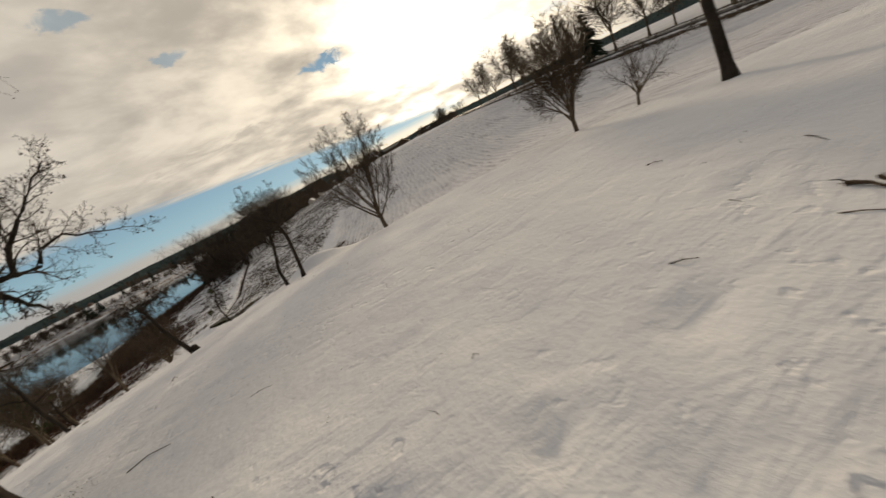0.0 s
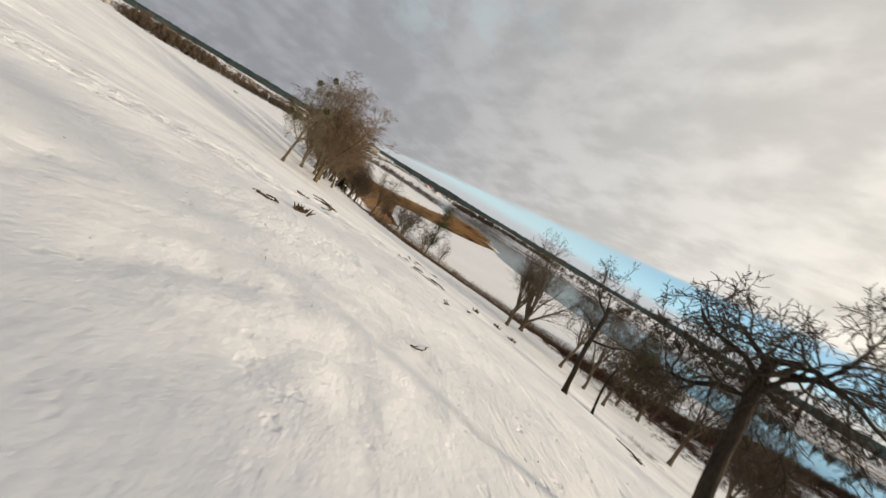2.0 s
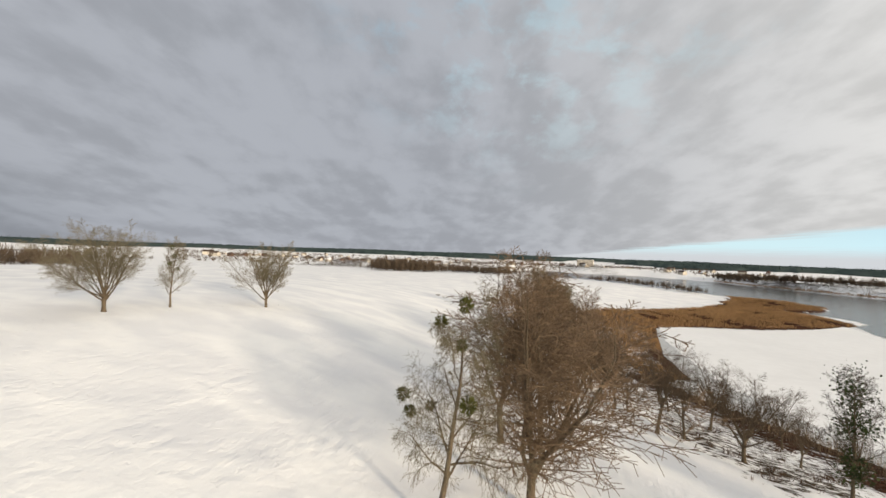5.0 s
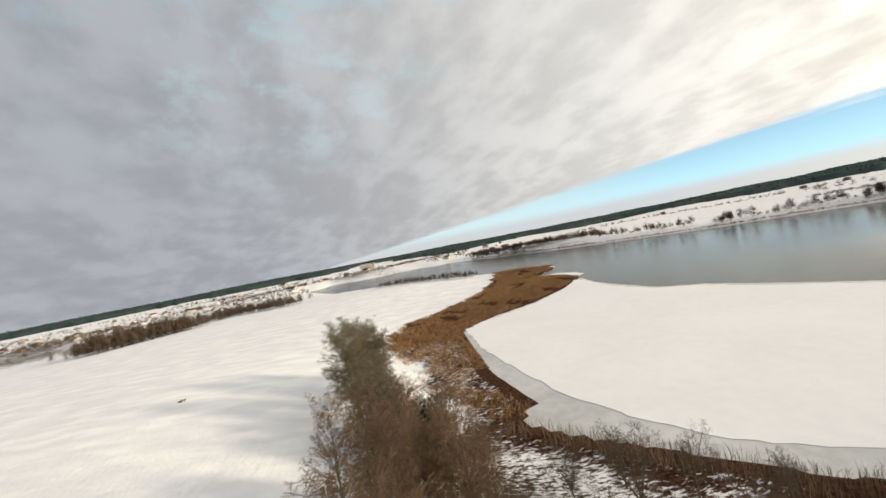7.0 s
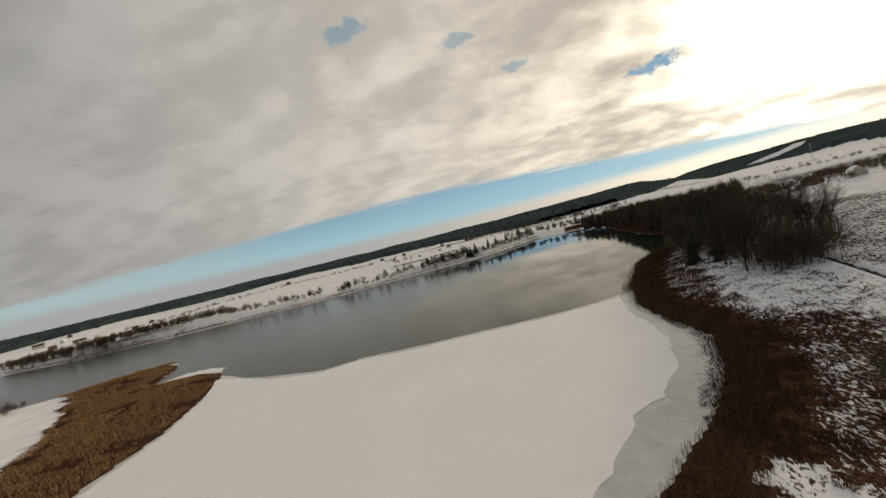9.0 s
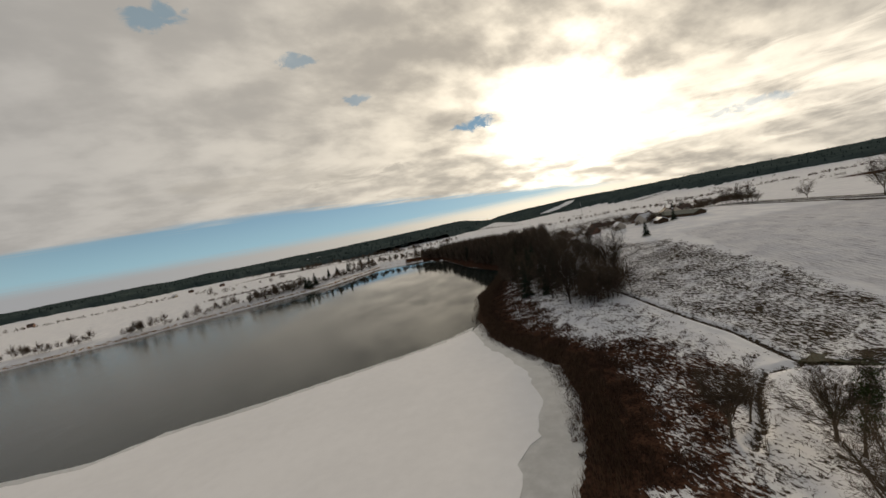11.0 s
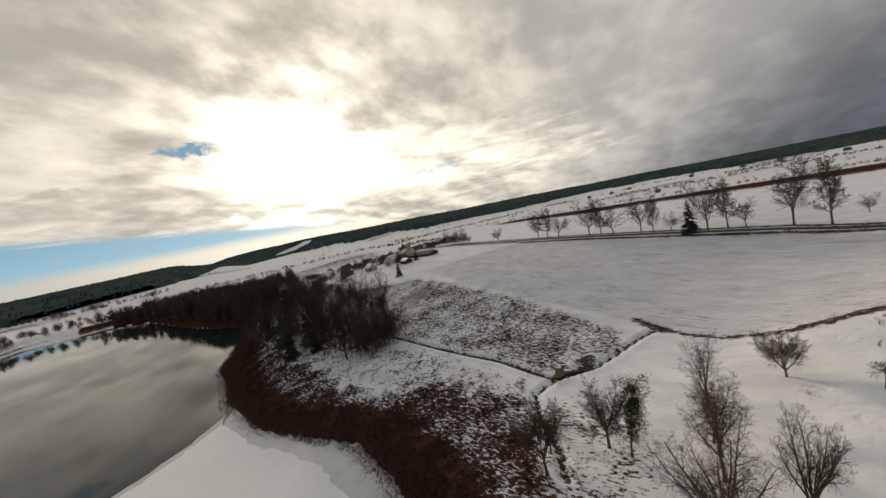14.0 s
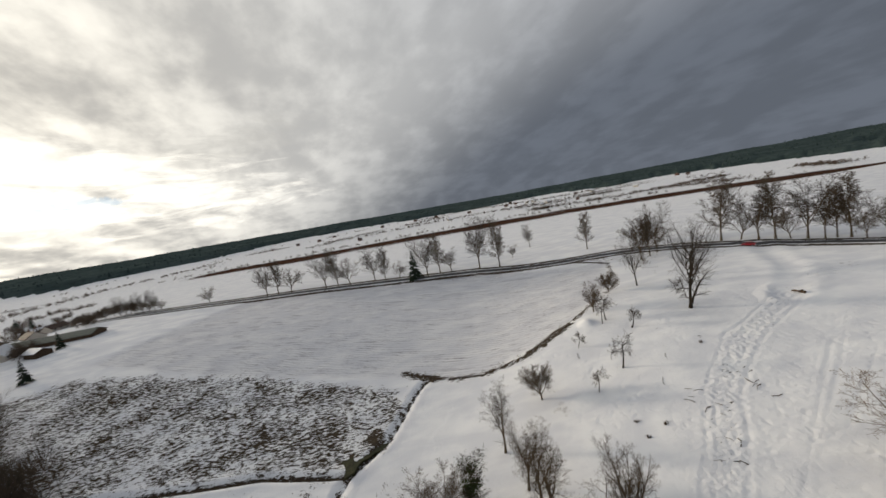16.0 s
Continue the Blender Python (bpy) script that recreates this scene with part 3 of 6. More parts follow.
def ground_z(x, y):
    """The ground with its ditches, track, mound and snow waves."""
    x, y = np.asarray(x, float), np.asarray(y, float)
    z = height(x, y)
    for line in DITCHES:
        d = line_distance(x, y, line)
        z = z - 0.8 * np.exp(-((d / 0.7) ** 2)) + 0.15 * np.exp(-(((d - 1.8) / 0.8) ** 2))
    d = line_distance(x, y, TRACK)
    weave = 0.5 * wobble(x, y, 5.0, 3.3)
    near_track = d < 14
    z = z - near_track * (0.08 * np.exp(-((d / 1.6) ** 2)) - 0.13 * rough_noise(x, y, 0.5, 4) * np.exp(-((d / 2.6) ** 2)))
    for off, deep in ((1.1, 0.05), (2.7, 0.07)):
        rut = d - off - weave
        z = z - near_track * (deep * np.exp(-((rut / 0.34) ** 2)) - 0.4 * deep * np.exp(-(((rut - 0.6) / 0.3) ** 2)))
    z = z - 0.09 * np.exp(-((line_distance(x, y, SHORE_PATH) / 1.0) ** 2))
    d = line_distance(x, y, FIELD_TRACK)
    z = z - 0.25 * np.exp(-((d / 2.5) ** 2)) + 0.3 * np.exp(-(((d - 4.5) / 1.3) ** 2))
    z = z + 1.1 * np.exp(-(((x - 13.2) / 2.4) ** 2 + ((y - 21.2) / 1.8) ** 2))
    land = ramp(shore(x, y), 2, 20) * (1 - ramp(np.hypot(x + 20, y - 30), 90, 200))
    z = z + land * (0.045 * rough_noise(x, y, 2.6, 1) + 0.12 * wobble(x, y, 9.0, 2.2) + 0.016 * rough_noise(0.9 * x + 0.4 * y, 0.45 * y - 0.2 * x, 0.7, 2))
    # dints of feet and fallen clods
    dint = np.maximum(rough_noise(x, y, 0.6, 3) - 0.35, 0) * np.clip(wobble(x, y, 5.0, 6.1) + 0.45, 0, 1)
    z = z - land * 0.24 * dint
    # tyre marks that run down the open slope
    for k, line in enumerate(TYRE_MARKS):
        off = line_distance(x, y, line) + 0.35 * wobble(x, y, 6.0, k)
        z = z - land * (0.045 * np.exp(-((off / 0.22) ** 2)) - 0.018 * np.exp(-(((off - 0.45) / 0.22) ** 2)))
    # a low scarp where the orchard meets the ploughed field
    return z - 0.5 * zone(x, y, FIELD, 2.0)


def mesh_object(name, verts, faces, mat, parent=None, smooth=True):
    me = bpy.data.meshes.new(name)
    me.from_pydata([tuple(v) for v in verts], [], [tuple(f) for f in faces])
    me.materials.append(mat)
    if smooth:
        me.polygons.foreach_set("use_smooth", [True] * len(me.polygons))
    me.update()
    ob = new(name, me)
    ob.parent = parent
    return ob


def build_ground():
    xs = steps([(-300, -100, 3.0), (-100, -46, 1.2), (-46, 26, 0.27), (26, 130, 1.5)])
    ys = steps([(-90, -24, 2.0), (-24, 36, 0.27), (36, 130, 1.1), (130, 330, 3.0)])
    gx, gy = np.meshgrid(xs, ys)
    gz = ground_z(gx, gy)
    verts = np.stack([gx, gy, gz], -1).reshape(-1, 3)
    nx, ny = len(xs), len(ys)
    i = np.arange(nx * ny).reshape(ny, nx)
    faces = np.stack([i[:-1, :-1], i[:-1, 1:], i[1:, 1:], i[1:, :-1]], -1).reshape(-1, 4)
    me = bpy.data.meshes.new("ground")
    me.vertices.add(len(verts))
    me.vertices.foreach_set("co", verts.ravel())
    me.loops.add(faces.size)
    me.loops.foreach_set("vertex_index", faces.ravel())
    me.polygons.add(len(faces))
    me.polygons.foreach_set("loop_start", np.arange(0, faces.size, 4))
    me.polygons.foreach_set("loop_total", np.full(len(faces), 4))
    me.polygons.foreach_set("use_smooth", np.ones(len(faces), bool))
    me.update()
    me.validate()
    x, y = verts[:, 0], verts[:, 1]
    d = shore(x, y)
    jog = 3.0 * wobble(x, y, 4.0, 0.7) + 2.0 * wobble(x, y, 1.7, 1.9)
    ditch = np.minimum(line_distance(x, y, DITCHES[0]), line_distance(x, y, DITCHES[1]))
    hedge = line_distance(x, y, HEDGE)
    rough = 0.46 * zone(x + 0.5 * jog, y + jog, ROUGH, 4) + 0.36 * zone(x + jog, y, SCRUB, 5) + 0.46 * zone(x + jog, y + jog, BANK, 4) + 0.38 * zone(x + jog, y - jog, FOOT, 5)
    rough = np.maximum(rough, 0.62 * np.exp(-(((hedge + 0.3 * jog) / 1.9) ** 2)))
    scarp = line_distance(x, y, [(16, 28), (21, 20), (31, 9), (36, 3), (43, -1), (70, -10), (84, 2)])
    rough = np.maximum(rough, 0.56 * np.exp(-(((scarp + 0.25 * jog) / 1.4) ** 2)))
    rough = np.maximum(rough, 0.75 * np.exp(-((ditch / 0.8) ** 2)))
    rough = np.maximum(rough, 0.75 * np.exp(-(((line_distance(x, y, ROAD) - 5.0) / 2.2) ** 2)) * (1 - ramp(np.hypot(x, y), 250, 400)))
    rough = np.maximum(rough, 0.30 * ramp(d, 2, 8) * (1 - ramp(d, 12, 30)) * (np.hypot(x + 70, y - 60) < 260))
    rough = np.maximum(rough, 0.75 * np.exp(-(((x + 6) / 5) ** 2 + ((y - 78) / 4) ** 2)))
    rough = np.maximum(rough, 0.22 * np.exp(-(((x - 6.5) / 2.6) ** 2 + ((y + 3.2) / 2.6) ** 2)))
    rough = np.maximum(rough, 0.20 * (1 - ramp(line_distance(x, y, TRACK), 1.0, 5.0)))
    marsh = zone(x + jog, y + jog, MARSH, 4) * (0.46 + 0.55 * (1 - ramp(d, 3, 16)))
    marsh = np.maximum(marsh, zone(x + jog, y + jog, PENINSULA, 5) * (0.85 - 0.42 * ramp(x, -225, -165)))
    near_belt = (d > -1) & (np.hypot(x + 80, y - 90) < 260)
    marsh = np.maximum(marsh, near_belt * 1.05 * (1 - ramp(d + 0.5 * jog, 5, 11 + 5 * (x < -48) * (y < 60)) * 1.0) * (1 - 0.55 * ramp(-x, 74, 88) * ramp(d, 1, 4)))
    # dark wet ground under the wood at the lake's end
    lake_end = (x > -105) & (x < 10) & (y > 300) & (y < 640) & (d > -1)
    marsh = np.maximum(marsh, lake_end * 1.0 * (1 - ramp(d + jog, 24, 40)))
    # reed fringes and withered meadows round the far shores
    east = np.exp(-(((line_distance(x, y, EAST_REEDS) + 8 * wobble(x, y, 40, 1.0)) / 46) ** 2))
    marsh = np.maximum(marsh, 0.95 * east)
    r = np.hypot(x, y)
    rough = np.maximum(rough, 0.55 * ramp(wobble(x, y, 130, 5.0), 0.15, 0.7) * ramp(r, 420, 700) * (1 - ramp(r, 1500, 2500)) * (1 - ramp(x, 250, 350) * (1 - ramp(x, 560, 640))))
    furrow = zone(x, y, FIELD, 2.5)
    trod = np.exp(-((line_distance(x, y, TRACK) / 2.6) ** 2)) + 0.6 * np.exp(-((line_distance(x, y, SHORE_PATH) / 1.6) ** 2))
    cover = np.clip(np.stack([rough, marsh, furrow, trod], -1), 0, 1)
    layer = me.color_attributes.new("cover", "FLOAT_COLOR", "POINT")
    layer.data.foreach_set("color", cover.ravel())
    me.materials.append(SNOW)
    return tagged(new("ground", me), "snow-covered hillside, meadows and marsh", "ground", kind="structure")


build_ground()


def jagged(loop, step, amount, seed):
    """A loop with more corners, pushed about."""
    rng = random.Random(seed)
    out = []
    for (ax, ay), (bx, by) in zip(loop, loop[1:] + loop[:1]):
        n = max(1, int(math.hypot(bx - ax, by - ay) / step))
        for k in range(n):
            s = k / n
            out.append((ax + s * (bx - ax) + rng.uniform(-amount, amount), ay + s * (by - ay) + rng.uniform(-amount, amount)))
    return out


def slab(name, loop, z, thick, mat):
    """A flat sheet with upright edges."""
    n = len(loop)
    verts = [(x, y, z) for x, y in loop] + [(x, y, z - thick) for x, y in loop]
    faces = []
    for a, b, c in geometry.tessellate_polygon([[Vector((x, y, 0)) for x, y in loop]]):
        (ax, ay), (bx, by), (cx, cy) = loop[a], loop[b], loop[c]
        faces.append((a, b, c) if (bx - ax) * (cy - ay) - (by - ay) * (cx - ax) > 0 else (a, c, b))
    turn = sum(loop[k - 1][0] * loop[k][1] - loop[k][0] * loop[k - 1][1] for k in range(n))
    for k in range(n):
        i, j = (k - 1) % n, k
        faces.append((j, i, n + i, n + j) if turn > 0 else (i, j, n + j, n + i))
    return mesh_object(name, verts, faces, mat, smooth=False)


tagged(slab("water", [(-1100, -200), (40, -200), (40, 660), (-1100, 660)], 0.0, 0.02, WATER), "still grey-green lake water", "water", kind="structure")
SHORE_ICE = [(-84, 44), (-99, 33), (-107, 26), (-115, 21), (-123, 27), (-141, 26), (-171, 30), (-193, 33), (-207, 53), (-215, 78), (-233, 106), (-252, 127), (-246, 121), (-222, 99), (-206, 77),
             (-198, 56), (-190, 42), (-162, 38), (-136, 39), (-119, 40), (-106, 43), (-98, 47), (-92, 51), (-84, 60), (-79, 72), (-73, 86), (-68, 98), (-66, 113), (-70, 140), (-71, 160), (-67, 168), (-63, 172),
             (-62, 145), (-54, 122), (-51, 112), (-54, 94), (-61, 77), (-70, 60)]
POOL = [(-16, 82.4), (-13.5, 83.0), (-11, 84.6), (-9.6, 81), (-7.4, 76.4), (-6.9, 74.2), (-8.4, 74.0), (-10, 77.5), (-12, 80), (-15, 80.8)]
RIM_ICE = [(-250, 128), (-224, 120.5), (-205, 119), (-181, 119), (-168, 128), (-142, 135), (-114, 145), (-93, 152.5), (-81, 158), (-68, 168),
           (-72, 158), (-94, 146), (-115, 138), (-143, 128), (-169, 121), (-181, 112), (-205, 112), (-240, 119)]
SNOW_LOOP = [(-198, 38), (-162, 34), (-136, 35), (-119, 36), (-106, 39.5), (-98, 43), (-92, 47), (-86, 54), (-81, 63), (-78, 70), (-76, 78), (-70, 84), (-65, 97), (-63, 113), (-66, 130), (-69, 140), (-70, 158),
             (-70, 163), (-82, 155), (-93, 150), (-114, 142), (-142, 132), (-169, 125), (-181, 116), (-205, 116), (-243, 123), (-246, 122), (-226, 102), (-210, 77), (-202, 55)]
tagged(slab("ice_margin", jagged(SHORE_ICE, 3.0, 0.4, 3), 0.035, 0.03, BARE_ICE), "thin bare grey ice along the shore", "ice", kind="structure")
tagged(slab("ice_rim", jagged(RIM_ICE, 2.5, 0.35, 6), 0.06, 0.05, BARE_ICE), "wet grey rim of the ice sheet", "ice", kind="structure")
tagged(slab("ice_sheet", jagged(SNOW_LOOP, 2.2, 0.55, 4), 0.12, 0.10, SNOW_ICE), "snow-covered lake ice with a broken edge", "ice", kind="structure")
tagged(slab("pocket_ice", jagged([(-256, 132), (-270, 134), (-296, 124), (-290, 138), (-275, 141), (-262, 139)], 2.0, 0.6, 5), 0.09, 0.07, SNOW_ICE), "patch of snowy ice beside the reed point", "ice", kind="structure")


zs = [float(ground_z(x, y)) for x, y in POOL]
tagged(slab("ditch_pool", jagged(POOL, 1.2, 0.2, 8), sorted(zs)[len(zs) // 2] + 0.12, 0.5, MOSS), "dark mossy wet hollow where the ditches meet", "wet ground", kind="structure")


def ribbon(name, line, width, lift, mat, label, category):
    """A strip laid over the ground."""
    pts = []
    for (ax, ay), (bx, by) in zip(line, line[1:]):
        n = max(1, int(math.hypot(bx - ax, by - ay) / 4))
        pts += [(ax + (bx - ax) * k / n, ay + (by - ay) * k / n) for k in range(n)]
    pts.append(line[-1])
    for _ in range(4):
        pts = [pts[0]] + [tuple((np.array(a) + 2 * np.array(b) + np.array(c)) / 4) for a, b, c in zip(pts, pts[1:], pts[2:])] + [pts[-1]]
    verts, faces = [], []
    for k, (x, y) in enumerate(pts):
        a, b = pts[max(k - 1, 0)], pts[min(k + 1, len(pts) - 1)]
        t = Vector((b[0] - a[0], b[1] - a[1])).normalized()
        across = [-1.0, -0.94, -0.33, 0.33, 0.94, 1.0]
        zc = float(ground_z(x, y))
        for u in across:
            ex, ey = x - t.y * u * width / 2, y + t.x * u * width / 2
            z = max(zc, float(ground_z(ex, ey))) + (lift if abs(u) < 0.97 else -0.4)
            verts.append((ex, ey, z))
        if k:
            o = 6 * k
            faces += [(o - 6 + j, o - 5 + j, o + j + 1, o + j) for j in range(5)]
    return tagged(mesh_object(name, verts, faces, mat), label, category, kind="structure")


ribbon("road", ROAD, 4.4, 0.10, ASPHALT, "dark wet asphalt country road", "road")

# ---- plants ----
def part(name, me, mat, parent, label=""):
    """A mesh as one part under a thing."""
    if not me.materials:
        me.materials.append(mat)
    ob = new(name, me)
    ob.parent = parent
    return tagged(ob, label)


def tube(verts, faces, pts, radii, sides):
    """Adds a tapering tube along pts."""
    base = len(verts)
    n = len(pts)
    for k in range(n):
        ahead = (pts[min(k + 1, n - 1)] - pts[max(k - 1, 0)]).normalized()
        side = ahead.orthogonal().normalized() if abs(ahead.z) < 0.95 else Vector((1, 0, 0))
        side = (side - ahead * side.dot(ahead)).normalized()
        other = ahead.cross(side)
        for j in range(sides):
            a = 2 * math.pi * j / sides
            verts.append(pts[k] + radii[k] * (math.cos(a) * side + math.sin(a) * other))
    for k in range(n - 1):
        for j in range(sides):
            a, b = base + k * sides + j, base + k * sides + (j + 1) % sides
            faces.append((a, b, b + sides, a + sides))


def data_of(name, verts, faces, smooth=True):
    me = bpy.data.meshes.new(name)
    me.from_pydata([tuple(v) for v in verts], [], faces)
    if smooth:
        me.polygons.foreach_set("use_smooth", [True] * len(me.polygons))
    me.update()
    return me


def skeleton(rng, style, h):
    """Branches of a bare tree: (points, radii, level). Trunk first."""
    out = []

    def grow(p, d, length, r, level, bend, lift):
        segs = style["segs"][level]
        pts, radii = [p.copy()], [r]
        for k in range(segs):
            d = (d + Vector((rng.gauss(0, bend), rng.gauss(0, bend), rng.gauss(0, bend) + lift))).normalized()
            p = p + d * (length / segs)
            pts.append(p.copy())
            radii.append(max(r * (1 - (1 - style["taper"][level]) * (k + 1) / segs), 0.004))
        out.append((pts, radii, level))
        if level + 1 >= len(style["kids"]) + 1 or level >= len(style["kids"]):
            return
        sprout(pts, radii, level, length, segs)

    def sprout(pts, radii, level, length, segs):
        kids, ratio, low, angle, spread = style["kids"][level]
        n = max(1, int(kids * rng.uniform(0.8, 1.2) + 0.5))
        turn = rng.uniform(0, 6.28)
        for k in range(n):
            s = low + (1 - low) * ((k + rng.uniform(0.2, 0.8)) / n)
            f = s * segs
            i = min(int(f), segs - 1)
            q = pts[i].lerp(pts[i + 1], f - i)
            axis = (pts[i + 1] - pts[i]).normalized()
            side = axis.orthogonal().normalized()
            turn += 2.4 + rng.gauss(0, 0.35)
            side = Matrix.Rotation(turn, 3, axis) @ side
            a = radians(max(8, rng.gauss(angle, spread)))
            kd = (axis * math.cos(a) + side * math.sin(a)).normalized()
            kl = length * ratio * rng.uniform(0.75, 1.2) * (1.12 - style["shape"][level] * s)
            kr = radii[i] * style["thin"][level] * rng.uniform(0.8, 1.05)
            grow(q, kd, kl, kr, level + 1, style["bend"][level + 1], style["lift"][level + 1])

    for line, r0 in style.get("paths", ()):
        # a bough along a given bend
        pts = []
        for a, b in zip(line, line[1:]):
            pts += [Vector(a).lerp(Vector(b), k / 3) + Vector((rng.gauss(0, 0.03), rng.gauss(0, 0.03), rng.gauss(0, 0.03))) for k in range(3)]
        pts.append(Vector(line[-1]))
        n = len(pts) - 1
        radii = [r0 * (1 - 0.8 * k / n) for k in range(n + 1)]
        out.append((pts, radii, 1))
        sprout(pts, radii, 1, 1.4 * sum((b - a).length for a, b in zip(pts, pts[1:])), n)
    for z0, way0, length0, r0 in style.get("boughs", ()):
        grow(Vector((0, 0, z0)), Vector(way0).normalized(), length0, r0, 1, style["bend"][1] * 0.8, style["lift"][1] * 0.3)
    lean = style.get("lean", 0.03)
    tilt = style.get("tilt", (0, 0))
    d = Vector((tilt[0] + rng.gauss(0, lean), tilt[1] + rng.gauss(0, lean), 1)).normalized()
    grow(Vector((0, 0, -0.25)), d, h * style["trunk"], style["girth"] * h, 0, style["bend"][0], style["lift"][0])
    return out


# kids: number, length ratio, lowest start, angle, spread
VASE = dict(trunk=0.34, girth=0.022, segs=[5, 8, 5, 3, 1], taper=[0.75, 0.16, 0.2, 0.3, 0.5], bend=[0.04, 0.075, 0.11, 0.15, 0.2], lift=[0.0, 0.075, 0.05, 0.03, 0.0],
            kids=[(9, 1.75, 0.55, 36, 10), (11, 0.42, 0.22, 42, 10), (9, 0.48, 0.12, 42, 12), (6, 0.55, 0.10, 42, 14)], shape=[0.0, 0.62, 0.5, 0.4], thin=[0.62, 0.5, 0.5, 0.6])
TALL = dict(trunk=0.93, girth=0.0135, segs=[10, 7, 4, 3, 1], taper=[0.12, 0.15, 0.2, 0.3, 0.5], bend=[0.035, 0.08, 0.13, 0.16, 0.2], lift=[0.02, 0.10, 0.04, 0.02, 0.0],
            kids=[(20, 0.36, 0.20, 46, 10), (10, 0.42, 0.15, 44, 10), (6, 0.5, 0.12, 44, 12), (4, 0.55, 0.12, 44, 12)], shape=[0.60, 0.5, 0.5, 0.4], thin=[0.50, 0.5, 0.5, 0.6])
FORKED = dict(trunk=0.42, girth=0.016, segs=[5, 9, 5, 3, 1], taper=[0.7, 0.12, 0.2, 0.3, 0.5], bend=[0.05, 0.06, 0.12, 0.15, 0.2], lift=[0.02, 0.10, 0.04, 0.02, 0.0],
            kids=[(4, 1.42, 0.55, 22, 7), (16, 0.36, 0.12, 46, 10), (8, 0.48, 0.12, 44, 12), (5, 0.55, 0.12, 44, 12)], shape=[0.0, 0.55, 0.5, 0.4], thin=[0.72, 0.42, 0.5, 0.6])
ORCHARD = dict(trunk=0.66, girth=0.019, segs=[7, 7, 5, 3, 1], taper=[0.68, 0.25, 0.25, 0.3, 0.5], bend=[0.10, 0.20, 0.22, 0.22, 0.2], lift=[0.0, 0.01, -0.03, -0.05, -0.1], lean=0.12,
            kids=[(7, 0.52, 0.62, 60, 14), (9, 0.55, 0.25, 50, 15), (6, 0.46, 0.2, 48, 16), (4, 0.5, 0.2, 45, 15)], shape=[0.12, 0.45, 0.4, 0.4], thin=[0.62, 0.55, 0.55, 0.6])
UMBRELLA = dict(trunk=0.62, girth=0.026, segs=[8, 8, 5, 4, 2], taper=[0.62, 0.25, 0.25, 0.3, 0.5], bend=[0.07, 0.20, 0.24, 0.24, 0.2], lift=[0.0, -0.01, -0.03, -0.05, -0.1], lean=0.02, tilt=(-0.20, -0.08),
                kids=[(9, 0.46, 0.82, 64, 16), (11, 0.55, 0.2, 54, 15), (8, 0.48, 0.15, 48, 16), (5, 0.5, 0.2, 45, 15)], shape=[0.05, 0.45, 0.4, 0.4], thin=[0.55, 0.6, 0.55, 0.6])
FAN = dict(VASE, trunk=0.25, girth=0.020, bend=[0.03, 0.055, 0.08, 0.10, 0.12], lift=[0.0, 0.065, 0.045, 0.02, 0.0],
           kids=[(13, 2.5, 0.45, 35, 14), (14, 0.36, 0.22, 36, 9), (9, 0.44, 0.15, 36, 10), (8, 0.52, 0.10, 36, 12)], shape=[0.10, 0.58, 0.5, 0.4], thin=[0.50, 0.48, 0.5, 0.6])
WEEPING = dict(trunk=0.90, girth=0.0145, segs=[10, 8, 6, 4, 2], taper=[0.15, 0.18, 0.2, 0.3, 0.5], bend=[0.05, 0.10, 0.12, 0.14, 0.2], lift=[0.02, 0.02, -0.10, -0.16, -0.15], tilt=(-0.02, 0.07),
               kids=[(17, 0.40, 0.24, 58, 13), (10, 0.44, 0.2, 46, 12), (8, 0.55, 0.12, 44, 12), (5, 0.6, 0.12, 40, 12)], shape=[0.55, 0.45, 0.4, 0.4], thin=[0.46, 0.5, 0.5, 0.6])
GIANT = dict(trunk=0.40, girth=0.022, segs=[8, 10, 7, 5, 3], taper=[0.62, 0.14, 0.2, 0.3, 0.5], bend=[0.03, 0.09, 0.15, 0.19, 0.22], lift=[0.0, 0.075, 0.02, -0.01, -0.05],
            kids=[(8, 1.5, 0.55, 27, 10), (9, 0.40, 0.25, 44, 12), (7, 0.46, 0.15, 46, 14), (4, 0.5, 0.12, 45, 15)], shape=[0.05, 0.55, 0.5, 0.4], thin=[0.55, 0.5, 0.5, 0.6])


def ball_of_sprigs(rng, centre, radius, count, verts, faces):
    for _ in range(count):
        d = Vector((rng.gauss(0, 1), rng.gauss(0, 1), rng.gauss(0, 1))).normalized()
        a, b = centre + d * radius * rng.uniform(0.05, 0.35), centre + d * radius * rng.uniform(0.75, 1.1)
        s = d.orthogonal().normalized() * radius * 0.11
        s = Matrix.Rotation(rng.uniform(0, 6.28), 3, d) @ s
        o = len(verts)
        verts.extend([a - 0.3 * s, b - s, b + s])
        faces.append((o, o + 1, o + 2))


def leaf_cloud(rng, centre, size, count, leaf, verts, faces):
    for _ in range(count):
        p = centre + Vector((rng.gauss(0, size), rng.gauss(0, size), rng.gauss(0, size)))
        d = Vector((rng.gauss(0, 1), rng.gauss(0, 1), rng.gauss(0, 1) - 0.3)).normalized()
        s = d.orthogonal().normalized()
        s = Matrix.Rotation(rng.uniform(0, 6.28), 3, d) @ s
        l = leaf * rng.uniform(0.6, 1.3)
        o = len(verts)
        verts.extend([p, p + d * l * 0.5 + s * l * 0.38, p + d * l, p + d * l * 0.5 - s * l * 0.38])
        faces.append((o, o + 1, o + 2, o + 3))


